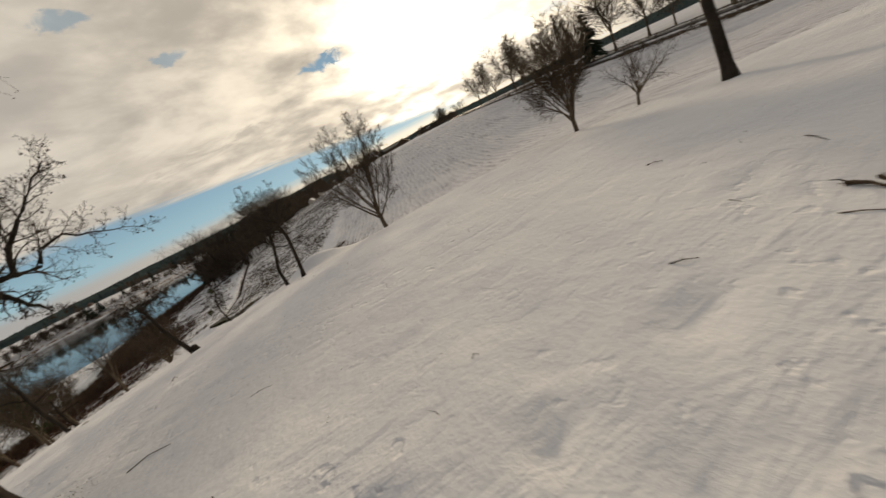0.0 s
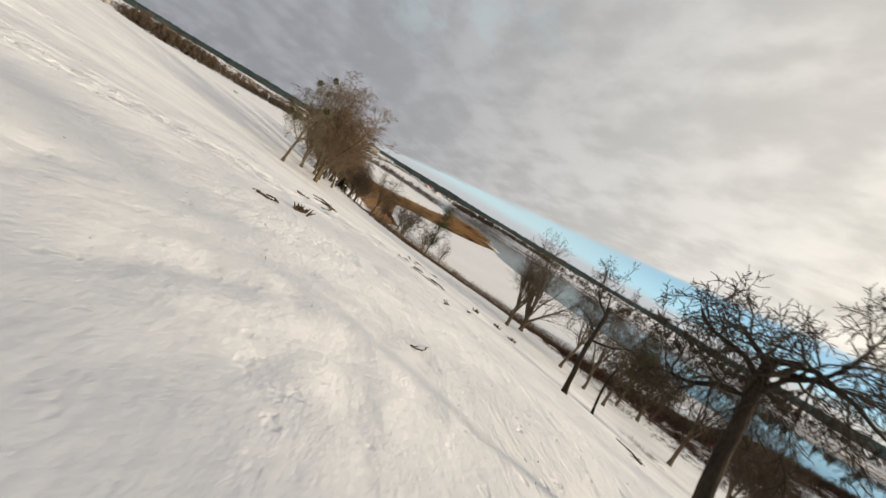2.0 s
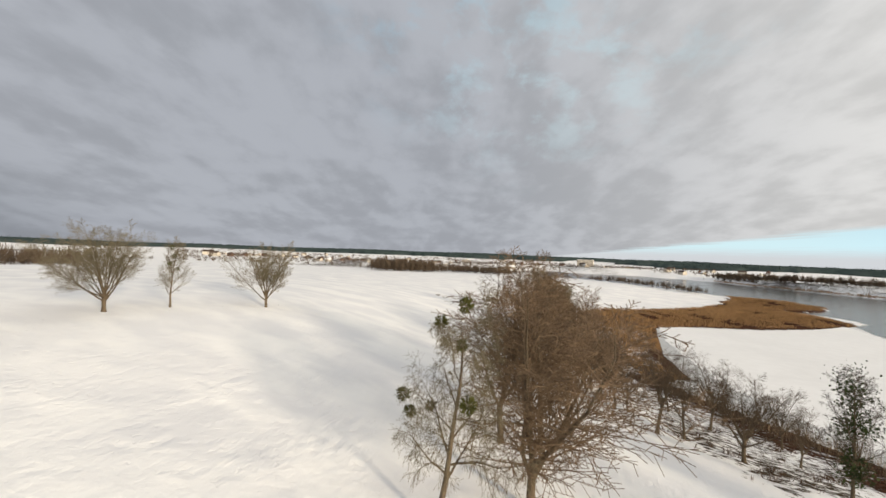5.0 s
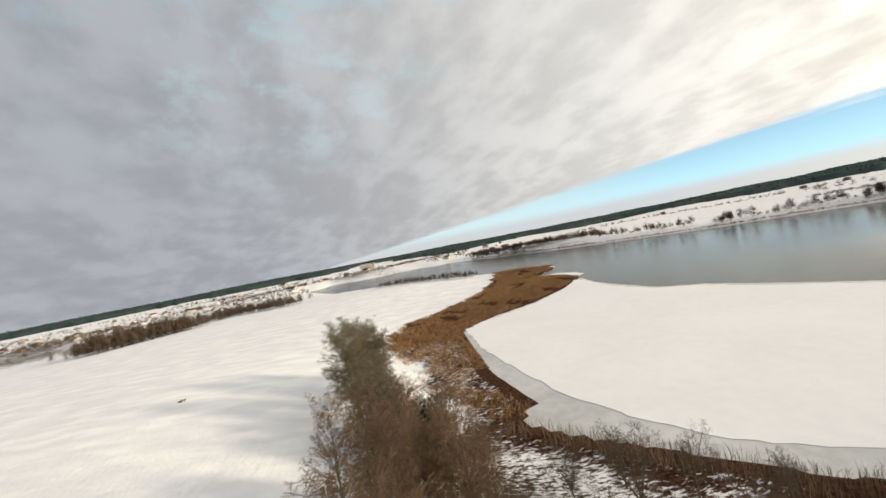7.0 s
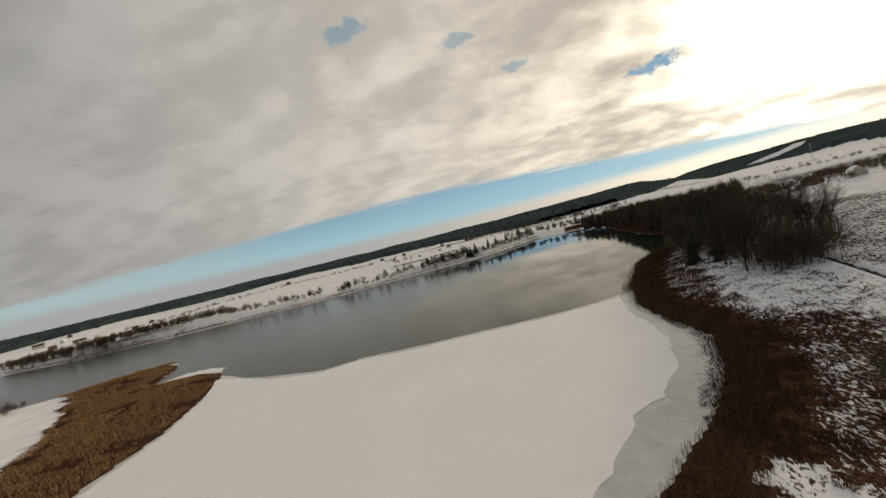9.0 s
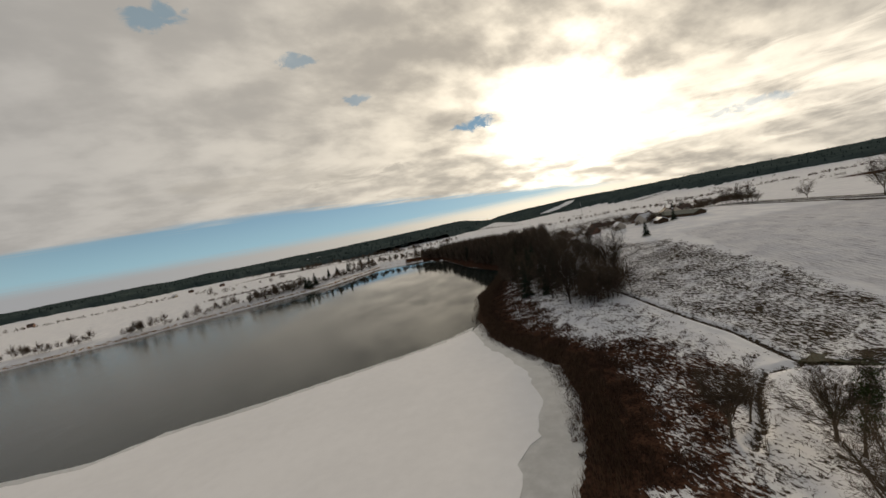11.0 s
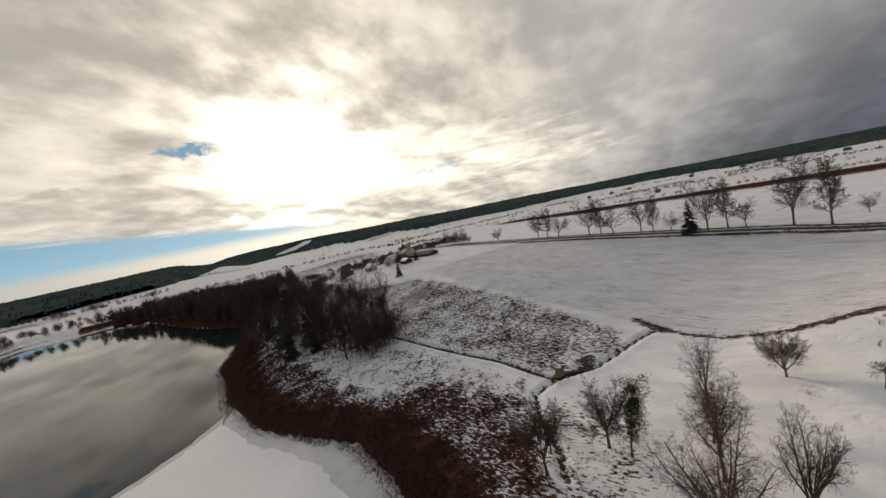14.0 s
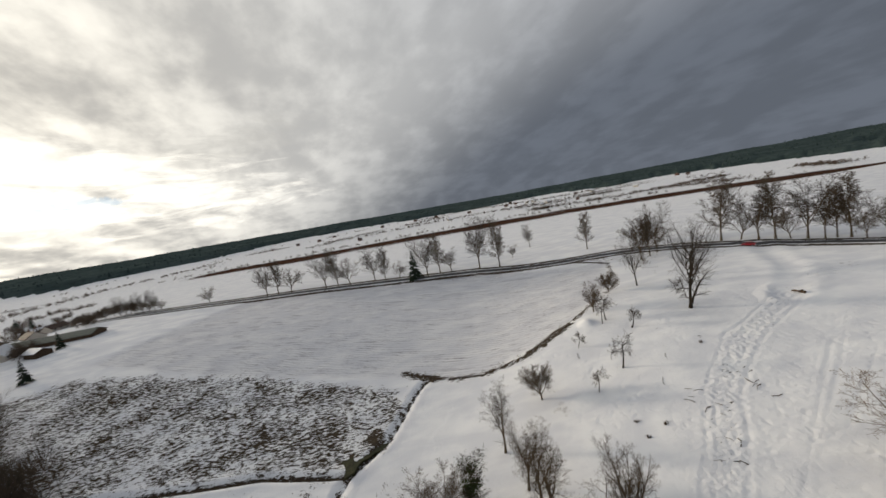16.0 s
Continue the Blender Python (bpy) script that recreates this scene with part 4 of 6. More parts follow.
def bare_tree(seed, style, h, label, group="", bark=BARK, twig=TWIG, depth=None, mistletoe=0, ivy=0, leaves=0, name="bare_tree", category="tree", wide=1.0, fine=1.0):
    """A leafless tree: trunk with its limbs, and a crown of twigs."""
    rng = random.Random(seed)
    style = dict(style)
    if depth:
        style["kids"] = style["kids"][:depth]
    branches = skeleton(rng, style, h)
    top = max(p.z for pts, _, _ in branches for p in pts)
    s = 1.0 if "boughs" in style else h / top
    branches.sort(key=lambda b: b[2])
    for pts, radii, _ in branches:
        for p in pts:
            p.z *= s
            p.x *= wide
            p.y *= wide
    tv, tf, cv, cf = [], [], [], []
    deepest = max(level for *_, level in branches)
    for pts, radii, level in branches:
        if level == 0:
            radii = list(radii)
            radii[0] *= 1.45
            tube(tv, tf, pts, radii, 9)
        elif level == 1:
            tube(tv, tf, pts, radii, 6)
        else:
            tube(cv, cf, pts, [max(r, fine * (0.0026 + 0.0004 * h)) for r in radii], 4 if level == 2 else 3)
    root = tagged(new(name), label, category, group)
    part("trunk", data_of("trunk", tv, tf), bark, root)
    part("crown", data_of("crown", cv, cf), twig, root)
    spots = [pts[-1] for pts, _, level in branches if level == 2 and pts[-1].z > 0.35 * h]
    for _ in range(mistletoe):
        v, f = [], []
        ball_of_sprigs(rng, rng.choice(spots), rng.uniform(0.28, 0.46) * (h / 13) ** 0.5, 120, v, f)
        part("mistletoe", data_of("mistletoe", v, f, False), MISTLETOE, root, "round yellow-green mistletoe bush")
    if ivy:
        v, f = [], []
        trunk = branches[0][0]
        for k in range(ivy):
            p = trunk[0].lerp(trunk[-1], 0.25 + 0.75 * rng.random()) + Vector((rng.gauss(0, 0.45), rng.gauss(0, 0.45), 0))
            leaf_cloud(rng, p, 0.42, 60, 0.24, v, f)
        for p in rng.sample(spots, min(len(spots), ivy // 2)):
            leaf_cloud(rng, p, 0.42, 60, 0.17, v, f)
        part("ivy", data_of("ivy", v, f, False), IVY, root, "dense dark ivy leaves")
    if leaves:
        v, f = [], []
        ends = [pts[-1] for pts, _, level in branches if level >= 3]
        low_ends = [p for p in ends if p.z < 9.5 and p.xy.length > 1.6]
        picked = rng.sample(low_ends, min(leaves * 2 // 3, len(low_ends))) + rng.sample(ends, min(leaves // 3, len(ends)))
        for p in picked:
            leaf_cloud(rng, p - Vector((0, 0, 0.03)), 0.008, 2, 0.065, v, f)
        part("dry_leaves", data_of("dry_leaves", v, f, False), DRY_LEAF, root, "few dark curled leaves left on the twigs")
    return root


def stand(ob, x, y, turn=0.0, size=1.0, tall=1.0, sink=0.0):
    """Puts a thing on the ground."""
    ob.matrix_basis = spot(x, y, turn, size, tall, sink)
    return ob


def spot(x, y, turn=0.0, size=1.0, tall=1.0, sink=0.0):
    return Matrix.Translation((x, y, float(ground_z(x, y)) - sink)) @ Matrix.Rotation(radians(turn), 4, "Z") @ Matrix.Diagonal((size, size, size * tall, 1))


# the orchard on the slope
BOUGHS = [(0.2, (-0.16, -0.16, 1.0), 12.0, 0.34), (6.2, (0.6, 0.2, 0.8), 4.5, 0.09), (7.5, (-0.45, -0.35, 0.85), 9.5, 0.14), (8.5, (0.35, -0.5, 0.8), 8.5, 0.13), (9.5, (-0.35, 0.35, 0.9), 8.0, 0.12),
          (10.5, (0.3, 0.25, 0.95), 7.5, 0.11), (11.0, (-0.1, -0.3, 1.0), 8.0, 0.12), (7.0, (-0.7, 0.1, 0.65), 6.5, 0.10)]
BENT = [([(0.0, 0.0, 4.9), (-0.06, 0.96, 5.25), (0.47, 1.26, 5.24), (1.23, 1.7, 4.85), (1.71, 2.14, 4.7), (2.09, 2.52, 4.71)], 0.17),
        ([(1.23, 1.7, 4.85), (1.55, 1.85, 4.37), (1.72, 1.88, 3.95), (1.92, 2.02, 3.62)], 0.085),
        ([(2.09, 2.52, 4.71), (2.26, 2.51, 5.06), (2.71, 2.73, 5.2), (3.28, 3.2, 4.96), (3.92, 3.62, 4.74)], 0.045),
        ([(1.71, 2.14, 4.7), (1.99, 2.14, 5.28), (2.49, 2.13, 5.76), (3.07, 2.2, 6.31), (3.61, 2.21, 6.75)], 0.07),
        ([(1.23, 1.7, 4.85), (1.57, 1.78, 5.37), (1.78, 1.73, 5.83), (2.04, 1.88, 6.19), (2.52, 1.98, 6.57)], 0.06)]
# the smaller boughs above and below the long one
BENT += [([(0.47, 1.26, 5.24), (0.78, 1.13, 6.11), (1.29, 1.03, 7.01), (1.71, 1.08, 7.79)], 0.11),
        ([(0.94, 0.66, 6.81), (1.4, 0.99, 6.76), (1.7, 1.41, 6.3), (1.77, 1.66, 5.7)], 0.085),
        ([(0.95, 1.14, 6.37), (1.62, 1.31, 6.8), (2.44, 1.59, 7.31)], 0.05),
        ([(1.7, 1.41, 6.3), (1.83, 1.32, 6.62), (2.19, 1.39, 6.93)], 0.035),
        ([(0.05, 0.1, 4.7), (0.48, 0.65, 3.99), (0.44, 0.79, 3.83), (0.4, 0.89, 3.63), (0.31, 1.08, 3.11)], 0.06),
        ([(0.4, 0.89, 3.63), (0.4, 1.03, 3.55), (0.44, 1.43, 3.3), (0.53, 1.72, 3.31)], 0.03)]
stand(bare_tree(11, dict(GIANT, girth=0.0165, boughs=BOUGHS, paths=BENT, lift=[0.0, 0.05, 0.04, 0.02, 0.0], bend=[0.03, 0.09, 0.20, 0.24, 0.24], kids=[GIANT["kids"][0], (13, 0.28, 0.16, 50, 14), (8, 0.46, 0.15, 46, 14), (4, 0.5, 0.12, 45, 15)]), 22.5,
                "huge old tree with overhanging boughs and a few curled leaves", bark=OLD_BARK, twig=DARK_TWIG, leaves=800, depth=4, fine=0.32), 6.25, -2.4, 0)
stand(bare_tree(12, GIANT, 21.0, "tall old spreading tree at the top of the slope", bark=OLD_BARK, twig=DARK_TWIG, depth=3), 29, -18, 60)
stand(bare_tree(13, FAN, 9.0, "bare round-crowned tree fanning up from a short trunk", twig=TWIG, wide=0.85), 19.2, 16.8, 20)
stand(bare_tree(14, UMBRELLA, 5.5, "crooked leaning fruit tree with a dark swollen foot", bark=OLD_BARK, twig=DARK_TWIG, fine=1.15), 4.85, 13.2, 0)
stand(bare_tree(15, ORCHARD, 6.6, "slim crooked fruit tree with drooping twigs", bark=OLD_BARK, fine=1.6, twig=DARK_TWIG), 10.6, 18.1, 10)
stand(bare_tree(16, ORCHARD, 7.6, "leaning fruit tree with a wide drooping crown", bark=OLD_BARK, fine=1.6, twig=DARK_TWIG), 12.0, 16.5, 250)
stand(bare_tree(17, ORCHARD, 4.3, "small fruit tree with a clump of mistletoe", bark=OLD_BARK, fine=1.6, twig=DARK_TWIG, mistletoe=2), 3.5, 27.4, 45)
stand(bare_tree(18, ORCHARD, 8.3, "tall thin leaning fruit tree with a narrow crown", bark=OLD_BARK, fine=1.6, twig=DARK_TWIG, wide=0.75), -8.2, 22.3, 150)
stand(bare_tree(19, ORCHARD, 5.3, "bent fruit tree with one long sideways bough", bark=OLD_BARK, fine=1.6, twig=DARK_TWIG, mistletoe=1), -12.0, 29.3, 300)
stand(bare_tree(20, FAN, 9.0, "wide bare tree with a leaning trunk on the slope", twig=TWIG), -8.3, 40.3, 70)
stand(bare_tree(21, FAN, 7.0, "slender vase-shaped tree beside the ploughed field", twig=TWIG, wide=0.85), 30.9, 7.0, 30)
stand(bare_tree(22, VASE, 4.0, "thin young bare tree by the field edge", twig=TWIG, depth=3, fine=0.7), 33.5, 4.6, 0)
stand(bare_tree(23, dict(GIANT, girth=0.014), 17.0, "broad dark tree beside the road bank", bark=OLD_BARK, twig=DARK_TWIG, depth=4), 30.7, -2.0, 130)

# the trees along the foot of the slope and the shore
stand(bare_tree(31, dict(FAN, trunk=0.38, kids=[(12, 1.5, 0.55, 38, 14)] + FAN["kids"][1:]), 13.0, "bare many-stemmed tree near the shore", twig=TWIG), -43.3, 69.2, 0)
stand(bare_tree(32, dict(FAN, trunk=0.36, kids=[(11, 1.6, 0.5, 36, 13)] + FAN["kids"][1:]), 13.5, "bare tree with a fan of upright boughs", twig=TWIG), -33.4, 62.5, 120)
stand(bare_tree(33, TALL, 14.8, "tall tree wrapped in dark ivy beside the ditch", ivy=44, twig=DARK_TWIG), -34.5, 58.4, 40)
stand(bare_tree(34, dict(FORKED, lift=[0.02, 0.05, 0.04, 0.02, 0.0]), 14.0, "dense round-crowned bare tree on the slope", twig=DARK_TWIG, wide=0.9), -18.8, 50.5, 15)
forked = stand(bare_tree(36, FORKED, 13.0, "slim forked tree in the lower group", twig=TWIG), -27.9, 48.3, 200)
tagged(copy_thing(forked, spot(-30.7, 46.9, 80, 1.02)), "slim forked tree in the lower group")
tagged(copy_thing(forked, spot(-35.6, 46.0, 300, 1.15)), "slim forked tree in the lower group")
stand(bare_tree(37, dict(VASE, trunk=0.2, kids=[(9, 3.1, 0.35, 30, 9), (12, 0.36, 0.2, 40, 10), (8, 0.46, 0.15, 42, 12), (4, 0.5, 0.15, 42, 14)]), 18.5, "wide many-stemmed tree with a haze of fine twigs", twig=TWIG), -46, 44, 310)
stand(bare_tree(38, dict(VASE, trunk=0.25), 13.5, "bushy grey tree behind the wide one", twig=TWIG), -40.5, 37.5, 50)
stand(bare_tree(40, TALL, 12.5, "leaning tree with dark ivy clumps by the reeds", ivy=18, twig=DARK_TWIG), -65.0, 27.4, 0)
stand(bare_tree(41, VASE, 9.6, "low crooked tree beside the shore path", twig=TWIG), -72.0, 22.5, 220)
tagged(copy_thing(forked, spot(-73.5, 17.3, 100, 0.72)), "slim forked tree by the reeds")
tagged(copy_thing(forked, spot(-72.0, 14.3, 10, 0.92)), "slim forked tree beside the shore path")
for x, y, turn, size in ((-38, 71.4, 250, 0.8), (-84.5, 23.1, 30, 0.86), (-86.7, 32, 210, 0.68), (-80, 36, 80, 0.6), (-92, 27, 90, 0.6), (-89, 19, 150, 0.7), (-78, 30, 260, 0.55)):
    tagged(copy_thing(forked, spot(x, y, turn, size)), "thin bare shore tree among the reeds", group="thin trees along the shore")

# the stand of tall trees below the ridge
STAND = "stand of tall trees below the ridge"
stand(bare_tree(51, WEEPING, 12.4, "slim leaning tree with mistletoe and drooping twigs", STAND, twig=PALE_TWIG, mistletoe=7, wide=0.82, fine=0.8), -41.0, -1.1, 0)
BUSHY = dict(FORKED, trunk=0.24, girth=0.019, kids=[(7, 3.0, 0.45, 27, 9), (18, 0.32, 0.08, 50, 12), (8, 0.48, 0.12, 44, 12), (5, 0.55, 0.12, 44, 12)])
stem_b = stand(bare_tree(52, BUSHY, 15.2, "dense tall tree with crowded upright boughs", STAND, twig=RED_TWIG, wide=1.2, fine=1.8), -45.9, 3.0, 60)
stem_c = stand(bare_tree(53, TALL, 16.0, "tall reddish-twigged tree in the stand", STAND, twig=RED_TWIG, wide=1.05, fine=1.2), -54.2, 2.8, 0)
stem_d = stand(bare_tree(54, FORKED, 14.5, "tall tree with fine brown twigs in the stand", STAND, twig=TWIG, wide=1.05, fine=1.2), -53.2, -0.2, 0)
rng = random.Random(77)
for x, y, kind, size in ((-57.5, 1.6, stem_b, 0.92), (-60.0, 5.0, stem_c, 0.85), (-64.0, 3.0, stem_d, 0.85)):
    copy_thing(kind, spot(x, y, rng.uniform(0, 360), size))
BELT = "belt of bare trees above the reed bed"
brush = stand(bare_tree(55, dict(TALL, girth=0.015, trunk=0.95, kids=[(28, 0.33, 0.16, 40, 11), (12, 0.42, 0.12, 40, 10), (8, 0.5, 0.12, 40, 12), (4, 0.55, 0.12, 42, 12)], shape=[0.42, 0.5, 0.5, 0.4]), 18.6, "tall broad pale tree at the end of the belt", BELT, twig=PALE_TWIG, wide=1.3, fine=1.6), -124, -3.3, 0)
slim = tagged(copy_thing(stem_c, spot(-84, 7.8, 40, 0.98)), "tall slim reddish tree of the belt", group=BELT)
for k in range(17):
    x = -80 - 2.1 * k + rng.uniform(-2.0, 2.0)
    y = rng.uniform(-0.5, 6.0 + 8.0 * min(1.0, k / 10)) - 0.08 * k
    kind, size = rng.choice([(slim, 0.86), (slim, 0.92), (stem_d, 0.95), (stem_b, 0.85)])
    ob = copy_thing(kind, spot(x, y, rng.uniform(0, 360), size * rng.uniform(0.85, 1.08) * (0.72 if y > 8 else 1.0)))
    tagged(ob, "slim bare tree of the belt above the reeds", group=BELT)
for k in range(12):
    x, y = rng.uniform(-92, -74), rng.uniform(-4.5, 12.5)
    ob = copy_thing(rng.choice([slim, slim, stem_d]), spot(x, y, rng.uniform(0, 360), (0.86 - 0.022 * max(y, 0)) * rng.uniform(0.85, 1.1)))
    tagged(ob, "slim bare tree of the belt above the reeds", group=BELT)
for x, y, size, turn in ((-118, 1.5, 0.72, 40), (-113, -1.0, 0.66, 130), (-106, 2.0, 0.62, 260), (-140, -1.5, 0.98, 15), (-133, 1.8, 0.84, 200), (-146, 1.0, 0.86, 310), (-128, -1.2, 0.78, 80)):
    tagged(copy_thing(brush, spot(x, y, turn, size)), "broad pale tree of the belt", group=BELT)

# the trees along the ridge
stand(bare_tree(61, FAN, 10.3, "pale round-crowned tree on the ridge", twig=PALE_TWIG), -66.8, -38.6, 0)
stand(bare_tree(62, TALL, 9.2, "small oval tree with mistletoe on the ridge", twig=PALE_TWIG, mistletoe=4), -56.2, -43.6, 50)
stand(bare_tree(63, FAN, 11.2, "broad double-crowned pale tree on the ridge", twig=PALE_TWIG, wide=1.15), -50.0, -45.2, 10)
ridge = stand(bare_tree(64, TALL, 10.0, "upright pale tree on the ridge", twig=PALE_TWIG), -35.0, -45.0, 0)
stand(bare_tree(65, FAN, 10.0, "wide tree with many mistletoe bushes on the ridge", twig=TWIG, mistletoe=9, wide=1.2), -29.8, -45.0, 0)

# ---- reeds, sedge and shrubs ----
def scatter(rng, loop, count):
    """Points spread over a loop of the plan."""
    a = np.array(loop, float)
    p = rng.uniform(a.min(0), a.max(0), (count, 2))
    return p[inside(p[:, 0], p[:, 1], loop)]


def blades(name, pts, tall, wide, mat, label, category, seed, lean=0.22, twins=True):
    """Upright thin leaves, one triangle and a bent tip each."""
    rng = np.random.default_rng(seed)
    n = len(pts)
    z = ground_z(pts[:, 0], pts[:, 1])
    h = tall * rng.uniform(0.6, 1.15, n)
    a = rng.uniform(0, 2 * np.pi, n)
    d = np.stack([np.cos(a), np.sin(a)], -1)
    half = (wide * rng.uniform(0.6, 1.2, n) / 2)[:, None]
    tip = pts + rng.normal(0, lean, (n, 2)) * h[:, None]
    mid = pts + (tip - pts) * 0.35
    v = np.empty((n, 5, 3))
    v[:, 0, :2], v[:, 1, :2], v[:, 2, :2], v[:, 3, :2], v[:, 4, :2] = pts - half * d, pts + half * d, mid + 0.9 * half * d, mid - 0.9 * half * d, tip
    v[:, 0, 2] = v[:, 1, 2] = z - 0.1
    v[:, 2, 2] = v[:, 3, 2] = z + 0.6 * h
    v[:, 4, 2] = z + h
    o = np.arange(n)[:, None] * 5
    quads, tris = o + np.array([0, 1, 2, 3]), o + np.array([3, 2, 4])
    me = bpy.data.meshes.new(name)
    me.vertices.add(5 * n)
    me.vertices.foreach_set("co", v.ravel())
    loops = np.concatenate([quads, tris], 1).ravel()
    me.loops.add(len(loops))
    me.loops.foreach_set("vertex_index", loops)
    me.polygons.add(2 * n)
    me.polygons.foreach_set("loop_start", (np.arange(n)[:, None] * 7 + np.array([0, 4])).ravel())
    me.polygons.foreach_set("loop_total", np.tile([4, 3], n))
    me.update()
    me.materials.append(mat)
    return tagged(new(name, me), label, category, kind="stuff")


SHORE_BELT = [(-118, 16), (-98, 22), (-80, 35), (-69, 47), (-60, 66), (-50, 92), (-47, 112), (-51, 128), (-58, 150), (-58, 180), (-45, 228), (-24, 270), (-14, 310),
              (-22, 314), (-40, 266), (-58, 226), (-68, 178), (-68, 146), (-60, 122), (-57, 112), (-60, 94), (-67, 77), (-76, 63), (-87, 50), (-100, 38), (-110, 31)]
field_rng = np.random.default_rng(5)
belt = scatter(field_rng, SHORE_BELT, 190000)
off = shore(belt[:, 0], belt[:, 1])
ragged_edge = 1.6 * wobble(belt[:, 0], belt[:, 1], 3.0, 0.3) + 2.2 * rough_noise(belt[:, 0], belt[:, 1], 2.2, 6)
keep = (off + ragged_edge) < 7.0 + 5.0 * ramp(-belt[:, 0], 46, 60) * (belt[:, 1] < 62) - 7.0 * ramp(-belt[:, 0], 74, 86)
thin_out = 1.0 + 3.5 * ramp(belt[:, 1], 118, 150)
keep &= off + ragged_edge * 0.45 > -thin_out * field_rng.random(len(belt)) ** 2
# the western reeds take the tone lightened for front light
tan = keep & (belt[:, 0] < -80 + 3 * ragged_edge)
keep &= ~tan
blades("pale_reeds", belt[tan], 2.0, 0.05, LIT_REED, "tan reeds at the edge of the bay ice, toned paler for front light", "reeds", 12, 0.17)
blades("shore_reeds", belt[keep], 1.9, 0.06, DARK_REED, "belt of brown withered reeds along the shore", "reeds", 1, 0.17)
pen = scatter(field_rng, PENINSULA, 240000)
bare = wobble(pen[:, 0], pen[:, 1], 6.0, 0.9) + 0.6 * wobble(pen[:, 0], pen[:, 1], 2.4, 2.9)
blades("reed_bed", pen[bare + 0.55 * ramp(pen[:, 0], -185, -125) < 0.45], 1.1, 0.09, REED, "golden-brown reed bed on the low point", "reeds", 2, 0.38)
marsh = scatter(field_rng, MARSH, 200000)
clump = 0.8 * wobble(marsh[:, 0], marsh[:, 1], 2.3, 1.1) + 0.8 * rough_noise(marsh[:, 0], marsh[:, 1], 1.6, 5) - 0.36 + 0.95 * (1 - ramp(shore(marsh[:, 0], marsh[:, 1]), 4, 18))
blades("marsh_sedge", marsh[clump > 0.08], 0.95, 0.085, SEDGE, "dark brown withered sedge with snow between", "marsh plants", 3, 0.4)
slope = np.concatenate([scatter(field_rng, ROUGH, 60000), scatter(field_rng, SCRUB, 60000), scatter(field_rng, FOOT, 6000), scatter(field_rng, BANK, 16000)])
clump = wobble(slope[:, 0], slope[:, 1], 2.0, 0.6) + 0.9 * wobble(slope[:, 0], slope[:, 1], 0.8, 1.2)
blades("rough_grass", slope[clump > 0.50], 0.5, 0.07, SEDGE, "withered grass tufts poking through the snow", "grass", 4, 0.5)


def along(line, step, side, seed):
    rng = random.Random(seed)
    out = []
    for (ax, ay), (bx, by) in zip(line, line[1:]):
        n = max(1, int(math.hypot(bx - ax, by - ay) / step))
        for k in range(n):
            s = (k + rng.random()) / n
            out.append((ax + s * (bx - ax) + rng.gauss(0, side), ay + s * (by - ay) + rng.gauss(0, side)))
    return np.array(out)


edges = np.concatenate([along(HEDGE, 0.09, 0.45, 1), along(DITCHES[0], 0.14, 0.45, 2), along(DITCHES[1], 0.14, 0.5, 3), along([(96, 58), (96, 27), (84, 0), (72, -14)], 0.06, 2.2, 4)])
blades("bank_grass", edges, 0.6, 0.06, SEDGE, "withered grass along ditches and banks", "grass", 6, 0.5)
few = np.concatenate([along(TRACK, 0.35, 3.2, 7), along([(20, -20), (2, -2), (-30, 10)], 0.35, 9.0, 8), along([(-70, -40), (-20, -44)], 0.2, 1.0, 9)])
blades("stray_stalks", few[::3], 0.13, 0.010, SEDGE, "single withered stalks in the snow", "grass", 10, 0.5)


def spiky(rng, verts, faces, x, y, z, tall, wide, twigs, low=0.25, thick=0.006):
    """A leafless far tree or bush: a stem and a brush of thin boughs."""
    o = len(verts)
    t = 0.011 * tall
    verts.extend([(x - t, y, z - 0.4), (x + t, y, z - 0.4), (x, y, z + 0.7 * tall), (x, y - t, z - 0.4), (x, y + t, z - 0.4), (x, y, z + 0.7 * tall)])
    faces.extend([(o, o + 1, o + 2), (o + 3, o + 4, o + 5)])
    cz, rz = z + tall * (low + (1 - low) * 0.44), tall * (1 - low) * 0.54
    for _ in range(twigs):
        a, up = rng.uniform(0, 6.283), rng.uniform(-0.7, 1.0)
        out = math.sqrt(max(0.0, 1 - up * up)) * rng.uniform(0.6, 1.05)
        ex, ey, ez = x + math.cos(a) * out * wide / 2, y + math.sin(a) * out * wide / 2, cz + up * rz * rng.uniform(0.8, 1.05)
        s = rng.uniform(0.1, 0.7)
        sx, sy, sz = x + (ex - x) * s, y + (ey - y) * s, cz - 0.3 * rz + (ez - cz + 0.3 * rz) * s
        w2 = thick * tall
        b = a + 1.57 + rng.uniform(-0.8, 0.8)
        o = len(verts)
        verts.extend([(sx + math.cos(b) * w2, sy + math.sin(b) * w2, sz - w2), (sx - math.cos(b) * w2, sy - math.sin(b) * w2, sz + w2), (ex, ey, ez)])
        faces.append((o, o + 1, o + 2))


def thicket(name, spots, tall, wide, twigs, mat, label, category, seed, low=0.1, thick=0.006):
    rng = random.Random(seed)
    v, f = [], []
    zs = ground_z(np.array([p[0] for p in spots]), np.array([p[1] for p in spots]))
    for (x, y), z in zip(spots, zs):
        k = rng.uniform(0.4, 1.25)
        spiky(rng, v, f, x, y, float(z), tall * k, wide * k, twigs, low=low, thick=thick)
    ob = mesh_object(name, v, f, mat, smooth=False)
    return tagged(ob, label, category, kind="stuff")


